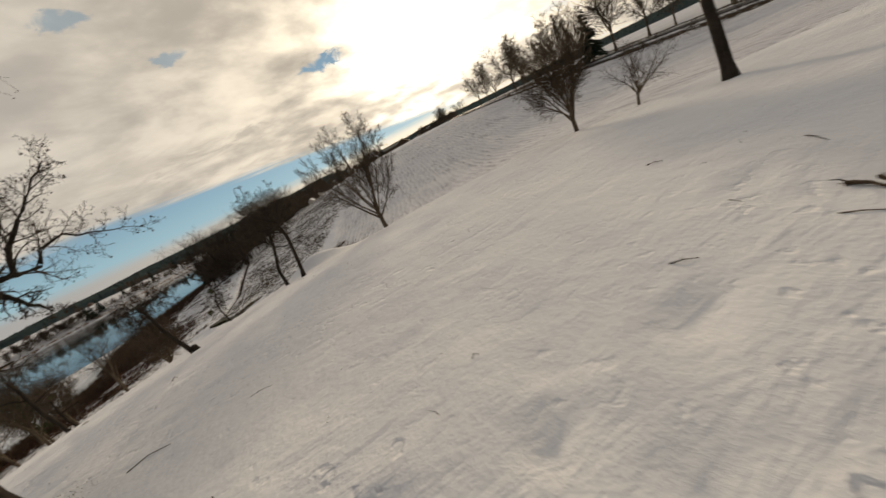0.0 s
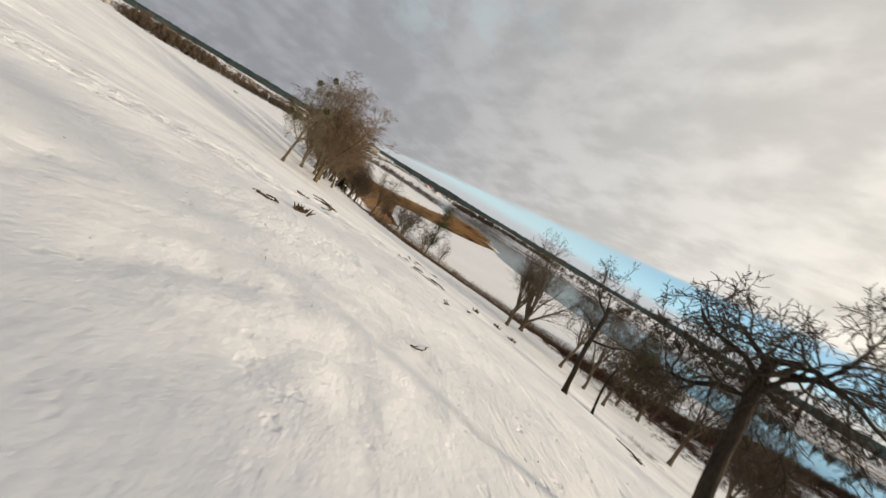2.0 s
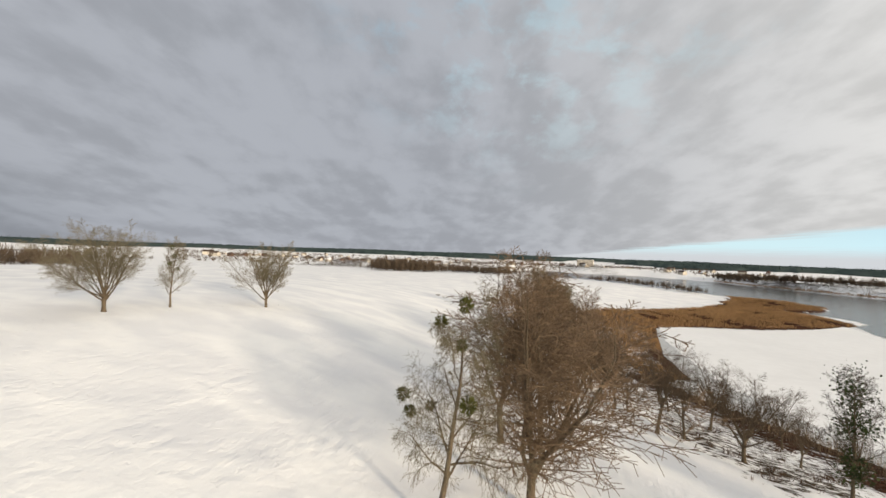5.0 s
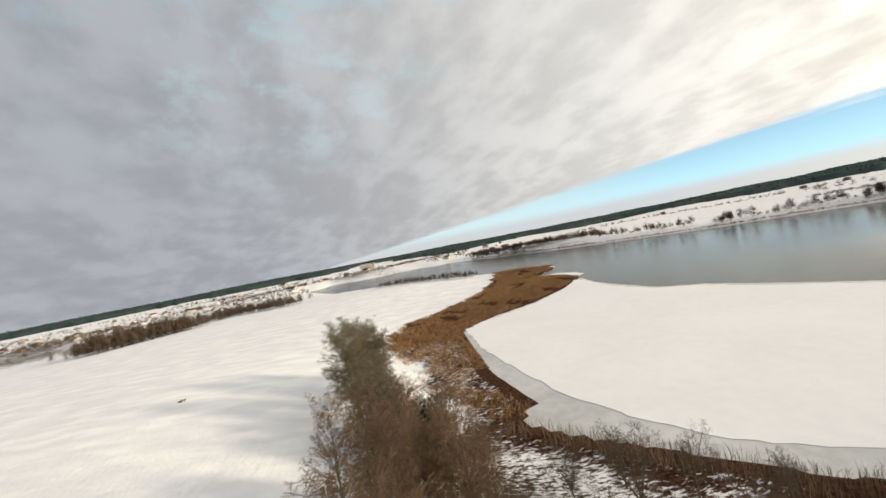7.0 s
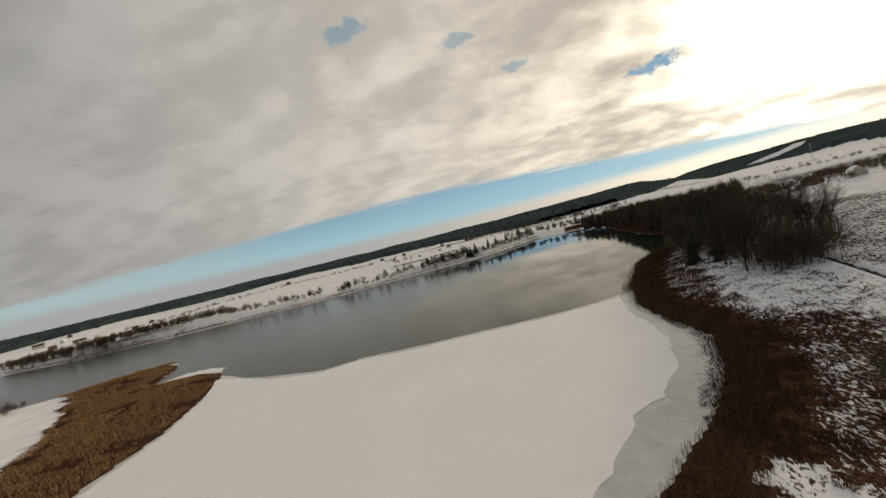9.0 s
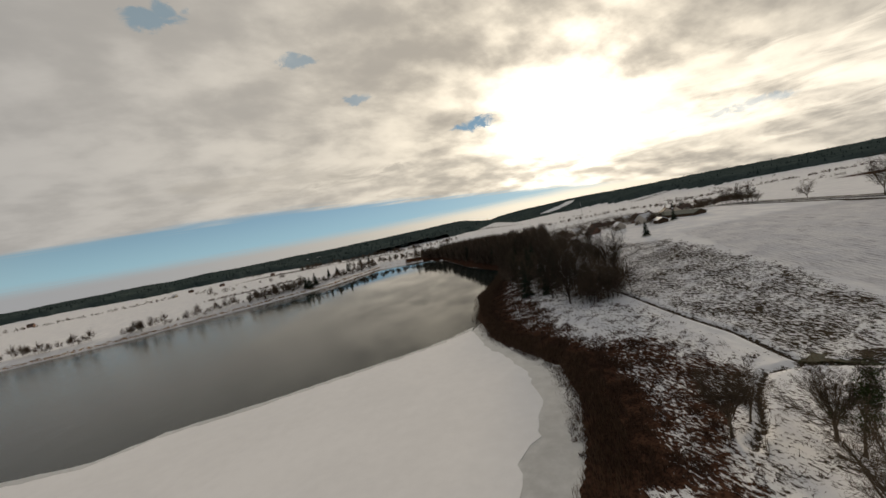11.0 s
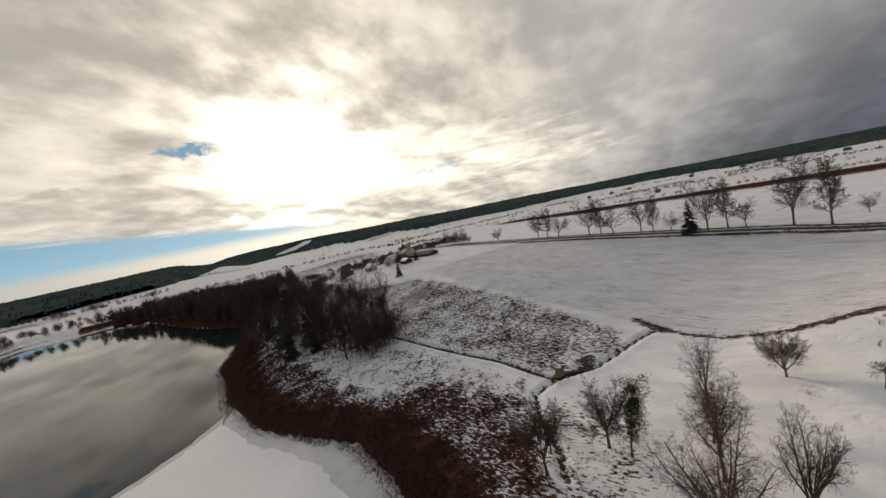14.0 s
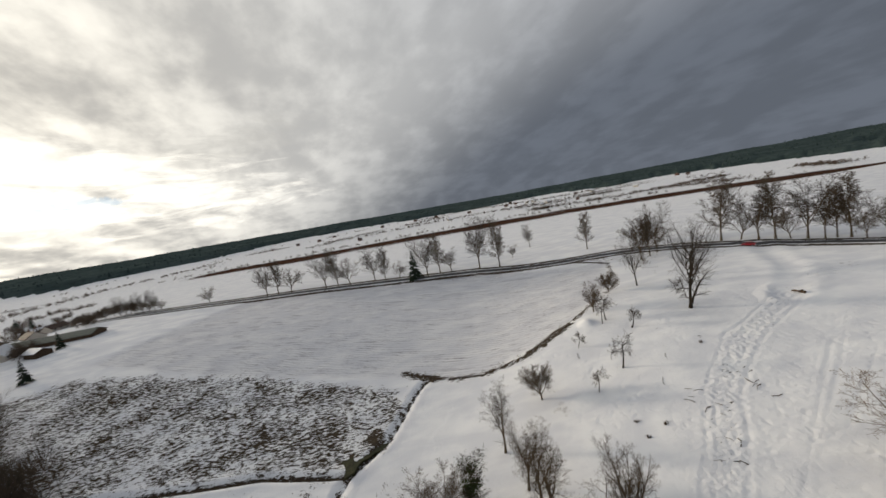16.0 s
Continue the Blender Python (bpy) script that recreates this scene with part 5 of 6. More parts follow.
thicket("hedge", along(HEDGE, 0.6, 0.9, 21), 1.1, 1.4, 50, SHRUB, "low dark thorny scrub on the field edge", "hedge", 22)
thicket("bank_shrubs", np.concatenate([along([(98, 60), (97, 27), (86, 0), (74, -14)], 2.2, 1.6, 23), along([(60, -20), (50, -12)], 1.0, 1.0, 24)]), 1.8, 2.4, 70, SHRUB, "bare shrubs on the road bank", "shrubs", 25, thick=0.013)
thicket("marsh_bushes", [(-20, 96), (-26, 108), (-15, 118), (-30, 128), (-24, 150), (-8, 100), (-4, 118), (4, 130), (-38, 92), (-33, 84), (-46, 96), (-28, 76), (-24, 70), (-60, 36), (-66, 36), (-70, 40), (-92, 26), (-97, 22), (-104, 18)], 2.2, 2.6, 110, SHRUB, "bare marsh bushes in the snow", "shrubs", 26)
thicket("brush_pile", [(-13.3 + 0.7 * math.cos(k * 1.9) * (k % 4), 37.2 + 0.5 * math.sin(k * 2.3) * (k % 5)) for k in range(18)], 0.7, 1.6, 50, SHRUB, "dark heap of cut branches in the snow", "brushwood", 27)

# ---- the grove at the lake's end ----
GROVE = "grove at the end of the lake"
light_a = bare_tree(71, dict(VASE, girth=0.013, trunk=0.28, kids=[(9, 2.1, 0.4, 26, 9), (14, 0.36, 0.15, 42, 10), (11, 0.5, 0.12, 42, 12)]), 22.0, "tall dark bare tree in the lakeside grove", GROVE, bark=OLD_BARK, twig=DARK_TWIG, depth=3, fine=1.3)
light_b = bare_tree(72, dict(FORKED, girth=0.011, kids=[(6, 1.5, 0.4, 20, 7), (16, 0.32, 0.15, 44, 10), (10, 0.5, 0.12, 44, 12)]), 21.0, "forked grey-brown bare tree in the lakeside grove", GROVE, bark=OLD_BARK, twig=TWIG, depth=3, fine=1.2)
stand(light_a, -26, 168)
stand(light_b, -21, 149, 0, 0.85)
for x, y, turn, size in ((-19, 147, 90, 0.8), (-24, 152, 200, 0.9), (-17, 151, 310, 0.75), (-22, 156, 20, 0.85), (-14, 149, 150, 0.7)):
    copy_thing(light_b, spot(x, y, turn, size))
rng = random.Random(90)
count = 0
while count < 62:
    x, y = rng.uniform(-46, 12), rng.uniform(145, 300)
    if not bool(inside(np.array(x), np.array(y), [(-40, 190), (-30, 150), (-16, 143), (-4, 160), (8, 190), (10, 240), (12, 300), (-16, 318), (-36, 250)])) or float(shore(x, y)) < 4:
        continue
    copy_thing(rng.choice([light_a, light_b]), spot(x, y, rng.uniform(0, 360), rng.uniform(0.75, 1.2)))
    count += 1
inner = scatter(np.random.default_rng(8), [(-40, 190), (-30, 150), (-16, 143), (-4, 160), (10, 200), (30, 330), (-10, 420), (-30, 400), (-18, 310), (-34, 258)], 1500)
inner = inner[shore(inner[:, 0], inner[:, 1]) > 3]
front = scatter(np.random.default_rng(18), [(-29, 152), (-22, 143), (-12, 143), (-6, 152), (-18, 166)], 110)
inner = np.concatenate([inner[: len(inner) * 2 // 3], front])
thicket("grove_thicket", inner, 11.0, 8.5, 90, SHRUB, "dense dark undergrowth and trees of the grove", "woodland", 28)
north = scatter(np.random.default_rng(9), [(-20, 320), (40, 340), (60, 480), (20, 620), (-50, 640), (-30, 520), (-28, 400)], 1100)
north = north[shore(north[:, 0], north[:, 1]) > 4]
thicket("north_wood", north, 17.0, 10.0, 90, SHRUB, "dark wood beyond the end of the lake", "woodland", 29, thick=0.011)


lake_edge = along([(-12, 318), (-24, 360), (-26, 400), (-33, 450), (-38, 510), (-58, 562), (-80, 600)], 0.9, 7.0, 101)
lake_edge = lake_edge[shore(lake_edge[:, 0], lake_edge[:, 1]) > 1.5]
thicket("lake_end_wood", lake_edge, 17.0, 10.0, 90, SHRUB, "dark wood down to the water at the lake's end", "woodland", 102, low=0.02, thick=0.012)


def conifer(seed, h, label, group="", wide=0.30, layers=9):
    """A spruce: a stem and drooping whorls of boughs."""
    rng = random.Random(seed)
    tv, tf, v, f = [], [], [], []
    tube(tv, tf, [Vector((0, 0, -0.3)), Vector((0, 0, 0.5 * h)), Vector((0, 0, h))], [0.018 * h, 0.011 * h, 0.003 * h], 6)
    for k in range(layers * 2):
        s = 0.10 + 0.88 * k / (layers * 2)
        reach = wide * h * (1 - s) ** 0.8 + 0.02 * h
        for j in range(9):
            a = rng.uniform(0, 6.283)
            d = Vector((math.cos(a), math.sin(a), 0))
            n = Vector((-d.y, d.x, 0))
            l = reach * rng.uniform(0.7, 1.15)
            c = Vector((0, 0, s * h + rng.uniform(-0.02, 0.02) * h))
            o = len(v)
            droop = Vector((0, 0, -0.35 * l))
            v.extend([c, c + d * l * 0.6 + n * l * 0.26 + droop * 0.5, c + d * l + droop, c + d * l * 0.6 - n * l * 0.26 + droop * 0.5, c + d * l * 0.55 + Vector((0, 0, 0.06 * l)) + droop * 0.3])
            f.extend([(o, o + 1, o + 4), (o + 1, o + 2, o + 4), (o + 2, o + 3, o + 4), (o + 3, o, o + 4)])
    root = tagged(new("conifer"), label, "conifer", group)
    part("trunk", data_of("trunk", tv, tf), BARK, root)
    part("needles", data_of("needles", v, f, False), NEEDLES, root)
    return root


spruce = stand(conifer(81, 9.0, "dark bushy conifer above the rough slope"), 42.5, 212)
lake_group = "row of conifers on the far shore"
for x, y in [(-222, 467), (-218, 468), (-214, 478)]:
    tagged(copy_thing(spruce, spot(x, y, x % 90, 1.9, 0.9)), "dark pine clump on the far shore", group=lake_group)
tip_tree = tagged(copy_thing(spruce, spot(-206, 519, 10, 1.25)), "dark conifer on the far shore", group=lake_group)
for x, y, turn, size in ((-197, 531, 60, 1.1), (-186, 556, 130, 1.3), (-177, 622, 220, 1.4), (-167, 652, 300, 1.35), (-240, 462, 15, 0.9)):
    copy_thing(tip_tree, spot(x, y, turn, size))
for x, y, size, tall in ((-38, 186, 1.35, 1.1), (-31, 178, 1.1, 1.15), (78, 236, 0.9, 1.0), (268, 489, 1.8, 0.9), (272, 478, 1.6, 0.9), (5, 262, 1.2, 1.1), (-101, 6.5, 1.05, 1.1), (-28, 190, 1.7, 1.0), (-24, 182, 1.5, 1.1), (-20, 198, 1.8, 1.0), (-33, 205, 1.6, 1.0), (-26, 214, 1.8, 1.0), (-14, 210, 1.7, 1.0), (-30, 230, 1.6, 1.1), (-20, 236, 1.8, 1.0), (-26, 252, 1.7, 1.0), (-12, 250, 1.7, 1.1), (-16, 276, 1.8, 1.0), (-6, 290, 1.8, 1.0), (-2, 320, 1.9, 1.0), (-18, 345, 1.7, 1.0), (-24, 372, 1.8, 1.0), (-10, 400, 1.9, 1.0), (-30, 420, 1.7, 1.0)):
    tagged(copy_thing(spruce, spot(x, y, 40 * size, size, tall)), "dark conifer among bare trees")

# ---- the avenue along the road ----
AVENUE = "avenue of bare trees along the road"
av_a = bare_tree(91, dict(TALL, girth=0.014, kids=[(22, 0.36, 0.18, 44, 10), (12, 0.45, 0.12, 44, 10), (8, 0.5, 0.1, 44, 12)]), 14.0, "bare roadside tree with upswept boughs", AVENUE, twig=TWIG, depth=3, fine=3.2)
av_b = bare_tree(92, dict(VASE, girth=0.018, kids=[(8, 1.75, 0.5, 34, 9), (14, 0.42, 0.15, 42, 10), (11, 0.5, 0.12, 42, 12)]), 13.0, "round-crowned bare roadside tree", AVENUE, twig=TWIG, depth=3, fine=3.2)
av_c = bare_tree(93, dict(FORKED, girth=0.014, kids=[(5, 1.5, 0.45, 24, 8), (16, 0.36, 0.12, 46, 10), (10, 0.5, 0.12, 44, 12)]), 15.0, "broad forked roadside tree", AVENUE, twig=DARK_TWIG, depth=3, fine=3.2)
ROADSIDE = [(123.7, 195.4, 8.1), (114.7, 157.3, 15), (116.3, 151.8, 15.3), (115.4, 144.2, 14.8), (112.6, 123.7, 13.7), (111.5, 116.7, 12.1), (112, 110.2, 15.3), (111.4, 96.7, 13.3),
            (110.5, 90.8, 10.2), (110.2, 83.2, 10), (105.5, 67.7, 15.5), (110.4, 61.3, 13), (111.5, 55.2, 13.6), (107.2, 40.2, 18.2), (106, 30, 14.9), (124.6, 19.4, 8), (150, 3.5, 9.6),
            (105.7, -16, 11.4), (69.6, -31.2, 14), (63.6, -21.4, 12), (66.5, -26.5, 10), (92, -34, 12.8), (86, -40, 12.5), (69.8, -58.4, 16), (65.9, -63.5, 15.6), (61, -66.5, 15), (57, -69.5, 15.4), (53, -71.5, 13), (49, -74, 15.7)]
first = {}
for k, (x, y, h) in enumerate(ROADSIDE):
    kind, base = ((av_a, 14.0), (av_b, 13.0), (av_c, 15.0))[(k * 7 + 1) % 3]
    m = spot(x, y, 47 * k, 1.25 * h / base)
    if kind not in first:
        first[kind] = True
        kind.matrix_basis = m
    else:
        copy_thing(kind, m)
rng = random.Random(14)
for k in range(12):
    s = k / 11
    x, y = 46 - 34 * s + rng.uniform(-1.5, 1.5), -72 - 18 * s + rng.uniform(-1.5, 1.5)
    copy_thing(rng.choice([av_a, av_b, av_c]), spot(x, y - 4.5, rng.uniform(0, 360), rng.uniform(0.9, 1.2)))
tagged(copy_thing(spruce, spot(104, 74.1, 0, 1.75, 1.0)), "dark conifer in the roadside avenue")
for k in range(9):
    copy_thing([av_b, av_c][k % 2], spot(141 - 1.8 * k, 268 - 5.2 * k, 70 * k, 0.62 + 0.05 * (k % 3)))

# ---- distance ----
FOREST_AZ = (-180, -140, -110, -85, -72, -58, -47, -37, -23, -12, -2, 6, 12, 20, 28, 40, 52, 63, 72, 90, 100, 115, 131, 141, 180)
FOREST_R = (2100, 2100, 1900, 1800, 1560, 1720, 1600, 1400, 1450, 1250, 1050, 1350, 1900, 2350, 1950, 1650, 1520, 1600, 1650, 1750, 1600, 1400, 1430, 1300, 2100)


def build_forest():
    az = np.radians(np.arange(-180, 180, 0.4))
    rr = 1150 * (4.1 ** (np.arange(46) / 45.0))
    rng = np.random.default_rng(12)
    ga, gr = np.meshgrid(az, rr)
    gr = gr + rng.normal(0, 6, gr.shape)
    x, y = gr * np.sin(ga), gr * np.cos(ga)
    edge = np.interp(np.degrees(ga), FOREST_AZ, FOREST_R) + 70 * np.sin(7.1 * ga) + 70 * wobble(x, y, 90, 3.0)
    glade = wobble(x, y, 260, 4.4) > 0.62
    wood = (gr > edge) & ~(glade & (gr < edge + 1100))
    ground = height(x, y)
    z = np.where(wood, ground + 12 + rng.uniform(-2.0, 2.5, gr.shape), ground - 4)
    ny, nx = gr.shape
    i = np.arange(ny * nx).reshape(ny, nx)
    j = np.roll(i, -1, 1)
    quads = np.stack([i[:-1], j[:-1], j[1:], i[1:]], -1).reshape(-1, 4)
    quads = quads[wood.ravel()[quads].any(1)]
    v = np.stack([x, y, z], -1).reshape(-1, 3)
    used = np.unique(quads)
    again = np.full(len(v), -1)
    again[used] = np.arange(len(used))
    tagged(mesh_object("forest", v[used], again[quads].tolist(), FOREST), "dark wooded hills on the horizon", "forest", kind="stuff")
    pick = np.flatnonzero(wood.ravel())
    pick = rng.choice(pick, 9000)
    px, py = x.ravel()[pick] + rng.normal(0, 8, 9000), y.ravel()[pick] + rng.normal(0, 8, 9000)
    pz = height(px, py) + 6
    h, r = rng.uniform(9, 17, 9000), rng.uniform(2.2, 4.0, 9000)
    cone = np.array([[1, 0, 0], [0.31, 0.95, 0], [-0.81, 0.59, 0], [-0.81, -0.59, 0], [0.31, -0.95, 0], [0, 0, 1]])
    vv = np.stack([px[:, None] + r[:, None] * cone[:, 0], py[:, None] + r[:, None] * cone[:, 1], pz[:, None] + h[:, None] * cone[:, 2]], -1).reshape(-1, 3)
    ff = (np.arange(9000)[:, None, None] * 6 + np.array([[0, 1, 5], [1, 2, 5], [2, 3, 5], [3, 4, 5], [4, 0, 5]])).reshape(-1, 3)
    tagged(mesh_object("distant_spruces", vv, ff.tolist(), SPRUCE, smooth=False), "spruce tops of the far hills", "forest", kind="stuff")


build_forest()


def clumps(seed, centres, spread_m, each):
    rng = random.Random(seed)
    out = []
    for cx, cy in centres:
        for _ in range(each):
            x, y = cx + rng.gauss(0, spread_m), cy + rng.gauss(0, spread_m * 0.6)
            if float(shore(x, y)) > 3:
                out.append((x, y))
    return out


thicket("field_wood", along([(-380, -202), (-420, -186), (-472, -168)], 0.25, 8, 31), 15.0, 9.0, 70, SHRUB, "dark bare wood on the snowy field", "woodland", 36, low=0.02, thick=0.014)
thicket("field_copses", np.concatenate([along([(-620, -185), (-560, -130), (-498, -75)], 0.5, 9, 30), along([(-520, -175), (-570, -160)], 0.6, 6, 35)]), 12.0, 8.0, 60, SHRUB, "bare thickets on the snowy fields", "thicket", 32, thick=0.013)
thicket("point_bushes", along([(-440, 20), (-425, 40), (-365, 100)], 0.8, 4, 29), 6.5, 5.0, 70, SHRUB, "dark bushes along the bay", "shrubs", 33, thick=0.013)
thicket("south_wood", scatter(np.random.default_rng(17), [(-190, -330), (-150, -270), (-90, -262), (-70, -300), (-120, -350)], 420), 12.0, 7.0, 60, SHRUB, "bare wood beyond the southern field", "woodland", 48, thick=0.013)
far_shore = np.concatenate([along([(-830, 250), (-700, 254), (-621, 274), (-577, 304), (-528, 340)], 0.8, 7, 33), along([(-528, 342), (-500, 330), (-445, 338), (-380, 362)], 2.4, 3.0, 51), along([(-345, 372), (-312, 402), (-266, 436), (-205, 487), (-152, 610)], 2.6, 1.6, 51), along([(-352, 366), (-344, 372)], 0.8, 2.5, 34), along([(-272, 432), (-222, 474)], 1.2, 4.0, 35), along([(-190, 610), (-120, 640), (-60, 620), (0, 640)], 2.0, 9, 36)])
far_shore = far_shore[shore(far_shore[:, 0], far_shore[:, 1]) > 2]
thicket("far_shore_trees", far_shore, 11.0, 8.5, 70, SHRUB, "bare trees along the far shore", "trees", 37, low=0.06, thick=0.016)
DITCH_LINE = [(-366, 514), (-337, 521), (-305, 527), (-278, 546), (-255, 562)]
thicket("field_hedge", np.concatenate([along(DITCH_LINE, 1.6, 1.2, 38), along([(-860, 330), (-700, 352), (-590, 372)], 1.6, 6.0, 91), along([(-1000, 300), (-850, 345), (-700, 385), (-640, 420)], 1.6, 9.0, 92)]), 4.0, 6.0, 46, SHRUB, "dark hedge along a ditch between snowy fields", "hedgerow", 47, low=0.0, thick=0.03)
thicket("field_trees", np.array([(-390, 574), (-381, 570), (-366, 569), (-364, 588), (-345, 584), (-346, 640), (-316, 609), (-303, 622)]), 12.0, 11.0, 90, SHRUB, "scattered bare trees on the far fields", "trees", 93, low=0.15, thick=0.012)
thicket("shore_row", along([(-278, 433), (-263, 440), (-246, 451), (-225, 466)], 5.0, 2.0, 94), 11.0, 8.0, 70, SHRUB, "row of bare trees along the far shore", "trees", 95, low=0.1, thick=0.012)
thicket("back_hedge", np.concatenate([along([(-327, 792), (-311, 900), (-244, 926), (-189, 1075), (-117, 991)], 4.0, 9.0, 96), along([(-135, 942), (-69, 987), (18, 941)], 4.0, 16.0, 97)]), 13.0, 12.0, 70, SHRUB, "dark hedge and garden trees beyond the far shore", "hedgerow", 98, low=0.05, thick=0.016)
thicket("far_hedgerows", np.concatenate([along([(-1000, 520), (-800, 700), (-600, 840)], 3.5, 4, 52), along([(-120, 760), (80, 820), (260, 720), (380, 640)], 3.0, 5, 39), along([(200, 420), (300, 520), (420, 560)], 3.0, 5, 40),
                                          along([(640, 640), (672, 325), (676, 100), (655, -166), (590, -350)], 6.5, 6, 41), along([(727, -363), (718, -420), (752, -584)], 0.9, 9, 53), along([(628, -637), (560, -600), (497, -580)], 0.9, 9, 42), along([(755, -200), (775, -150)], 0.8, 8, 55), along([(150, 330), (190, 380), (260, 420)], 4, 5, 43),
                                          along([(-700, -260), (-900, -200), (-1100, -60)], 4, 30, 44), along([(-300, -420), (-600, -420), (-900, -480)], 5, 40, 45), along([(950, 300), (1000, 60), (960, -200), (900, -420)], 2.6, 7, 46), along([(1150, -500), (1220, -250), (1300, -50)], 2.2, 12, 57), along([(950, 700), (700, 800), (450, 760)], 3, 7, 54)]),
        8.0, 8.0, 40, SHRUB, "bare hedgerows and copses far off", "hedgerow", 56, low=0.1, thick=0.022)
ring = np.random.default_rng(61)
turn, far = np.radians(ring.uniform(-145, -74, 4200)), ring.uniform(640, 1600, 4200)
town_spots = np.stack([far * np.sin(turn), far * np.cos(turn)], -1)
town_spots = town_spots[(shore(town_spots[:, 0], town_spots[:, 1]) > 8) & (wobble(town_spots[:, 0], town_spots[:, 1], 60, 2.0) > -0.25)]
thicket("town_trees", town_spots, 9.0, 9.0, 26, SHRUB, "bare trees between the houses of the far town", "trees", 62, low=0.1, thick=0.022)
turn, far = np.radians(ring.uniform(-40, 150, 2600)), ring.uniform(820, 1500, 2600)
slope_spots = np.stack([far * np.sin(turn), far * np.cos(turn)], -1)
slope_spots = slope_spots[(shore(slope_spots[:, 0], slope_spots[:, 1]) > 8) & (wobble(slope_spots[:, 0], slope_spots[:, 1], 70, 1.0) > 0.46)]
slope_spots = np.concatenate([slope_spots, along([(700, -340), (760, -200), (800, -150)], 1.2, 14, 81), along([(880, -260), (940, -120)], 1.2, 14, 82), along([(1050, 170), (1100, 60)], 1.4, 14, 83), along([(560, -470), (700, -420)], 1.3, 10, 84), along([(900, 420), (1000, 330)], 1.4, 14, 85)])
thicket("hillside_copses", slope_spots, 9.0, 10.0, 26, SHRUB, "dark copses on the far hillsides", "trees", 63, low=0.1, thick=0.024)
VILLAGE_WOOD = [(20, 250), (60, 252), (78, 262), (100, 300), (150, 330), (120, 380), (40, 390), (14, 300)]
far_fringe = np.concatenate([along([(-786, 233), (-670, 240), (-546, 273), (-438, 317), (-340, 358), (-306, 391), (-260, 426), (-199, 477), (-146, 601), (-81, 585)], 0.8, 1.2, 68), along([(-520, 282), (-470, 300)], 0.4, 5.0, 69)])
thicket("far_reeds", far_fringe[shore(far_fringe[:, 0], far_fringe[:, 1]) > 0.3], 2.6, 4.5, 18, REED, "brown reed fringe along the far shore", "reeds", 70, low=0.0, thick=0.05)
thicket("village_trees", np.concatenate([along([(127.7, 282.4), (120.8, 267.7), (144.8, 271.3), (142.1, 262.5), (142.5, 256.2), (139.0, 247.3), (141.9, 243.9), (241.1, 453.0), (241.8, 442.0)], 3.0, 1.5, 71), scatter(ring, VILLAGE_WOOD, 130), along([(60, 246), (74, 250), (84, 258)], 2.0, 2.5, 64), along([(118, 262), (130, 270), (150, 300)], 2.5, 3, 65), along([(240, 430), (300, 470)], 2, 8, 66)]), 7.0, 6.5, 110, SHRUB, "bare garden trees and bushes of the village", "trees", 67, low=0.12, thick=0.011)


# ---- houses ----
def box_data(name, x0, x1, y0, y1, z0, z1, bevel=0.0):
    bm = bmesh.new()
    bmesh.ops.create_cube(bm, size=1.0)
    for v in bm.verts:
        v.co = Vector((x0 + (v.co.x + 0.5) * (x1 - x0), y0 + (v.co.y + 0.5) * (y1 - y0), z0 + (v.co.z + 0.5) * (z1 - z0)))
    if bevel:
        bmesh.ops.bevel(bm, geom=bm.edges[:], offset=bevel, segments=2, affect="EDGES")
    me = bpy.data.meshes.new(name)
    bm.to_mesh(me)
    bm.free()
    return me


def gable_data(name, length, width, low, top, over, thick):
    """Two roof slopes with their thickness."""
    hw, hl = width / 2 + over, length / 2 + over
    drop = low - over * (top - low) / (width / 2)
    prof = [(-hw, drop), (0, top), (hw, drop), (hw, drop - thick), (0, top - thick), (-hw, drop - thick)]
    v = [(-hl, y, z) for y, z in prof] + [(hl, y, z) for y, z in prof]
    f = [(0, 1, 7, 6), (1, 2, 8, 7), (2, 3, 9, 8), (3, 4, 10, 9), (4, 5, 11, 10), (5, 0, 6, 11), (0, 5, 4, 1), (1, 4, 3, 2), (6, 7, 10, 11), (7, 8, 9, 10)]
    return data_of(name, v, f, False)


def wall_data(name, length, width, low, top):
    hw, hl = width / 2, length / 2
    prof = [(-hw, -1.2), (hw, -1.2), (hw, low), (0, top - 0.1), (-hw, low)]
    v = [(-hl, y, z) for y, z in prof] + [(hl, y, z) for y, z in prof]
    f = [(4, 3, 2, 1, 0), (5, 6, 7, 8, 9)] + [(k, (k + 1) % 5, 5 + (k + 1) % 5, 5 + k) for k in range(5)]
    return data_of(name, v, f, False)


def house(length, width, low, top, wall_mat, roof_mat, label, group="", name="house", windows=3):
    root = tagged(new(name), label, "house" if name == "house" else name.replace("_", " "), group)
    part("wall", wall_data("wall", length, width, low, top), wall_mat, root)
    part("roof", gable_data("roof", length, width, low, top, 0.45, 0.28), roof_mat, root)
    if windows:
        me_f, me_p = box_data("window", -0.62, 0.62, -0.05, 0.05, -0.75, 0.75), box_data("pane", -0.5, 0.5, -0.08, 0.08, -0.63, 0.63)
        for side in (-1, 1):
            for k in range(windows):
                x = length * ((k + 0.5) / windows - 0.5)
                win = part("window", me_f, FRAME_WHITE, root)
                win.location = (x, side * width / 2, low * 0.56)
                part("pane", me_p, PANE, win)
        part("door", box_data("door", length / 2 - 0.05, length / 2 + 0.06, -0.55, 0.55, 0, 2.05), TIMBER, root)
        ch = box_data("chimney", -0.35, 0.35, -0.35, 0.35, top - 0.8, top + 0.9)
        part("chimney", ch, BRICK_RED, root).location = (length * 0.22, 0.3, 0)
    return root


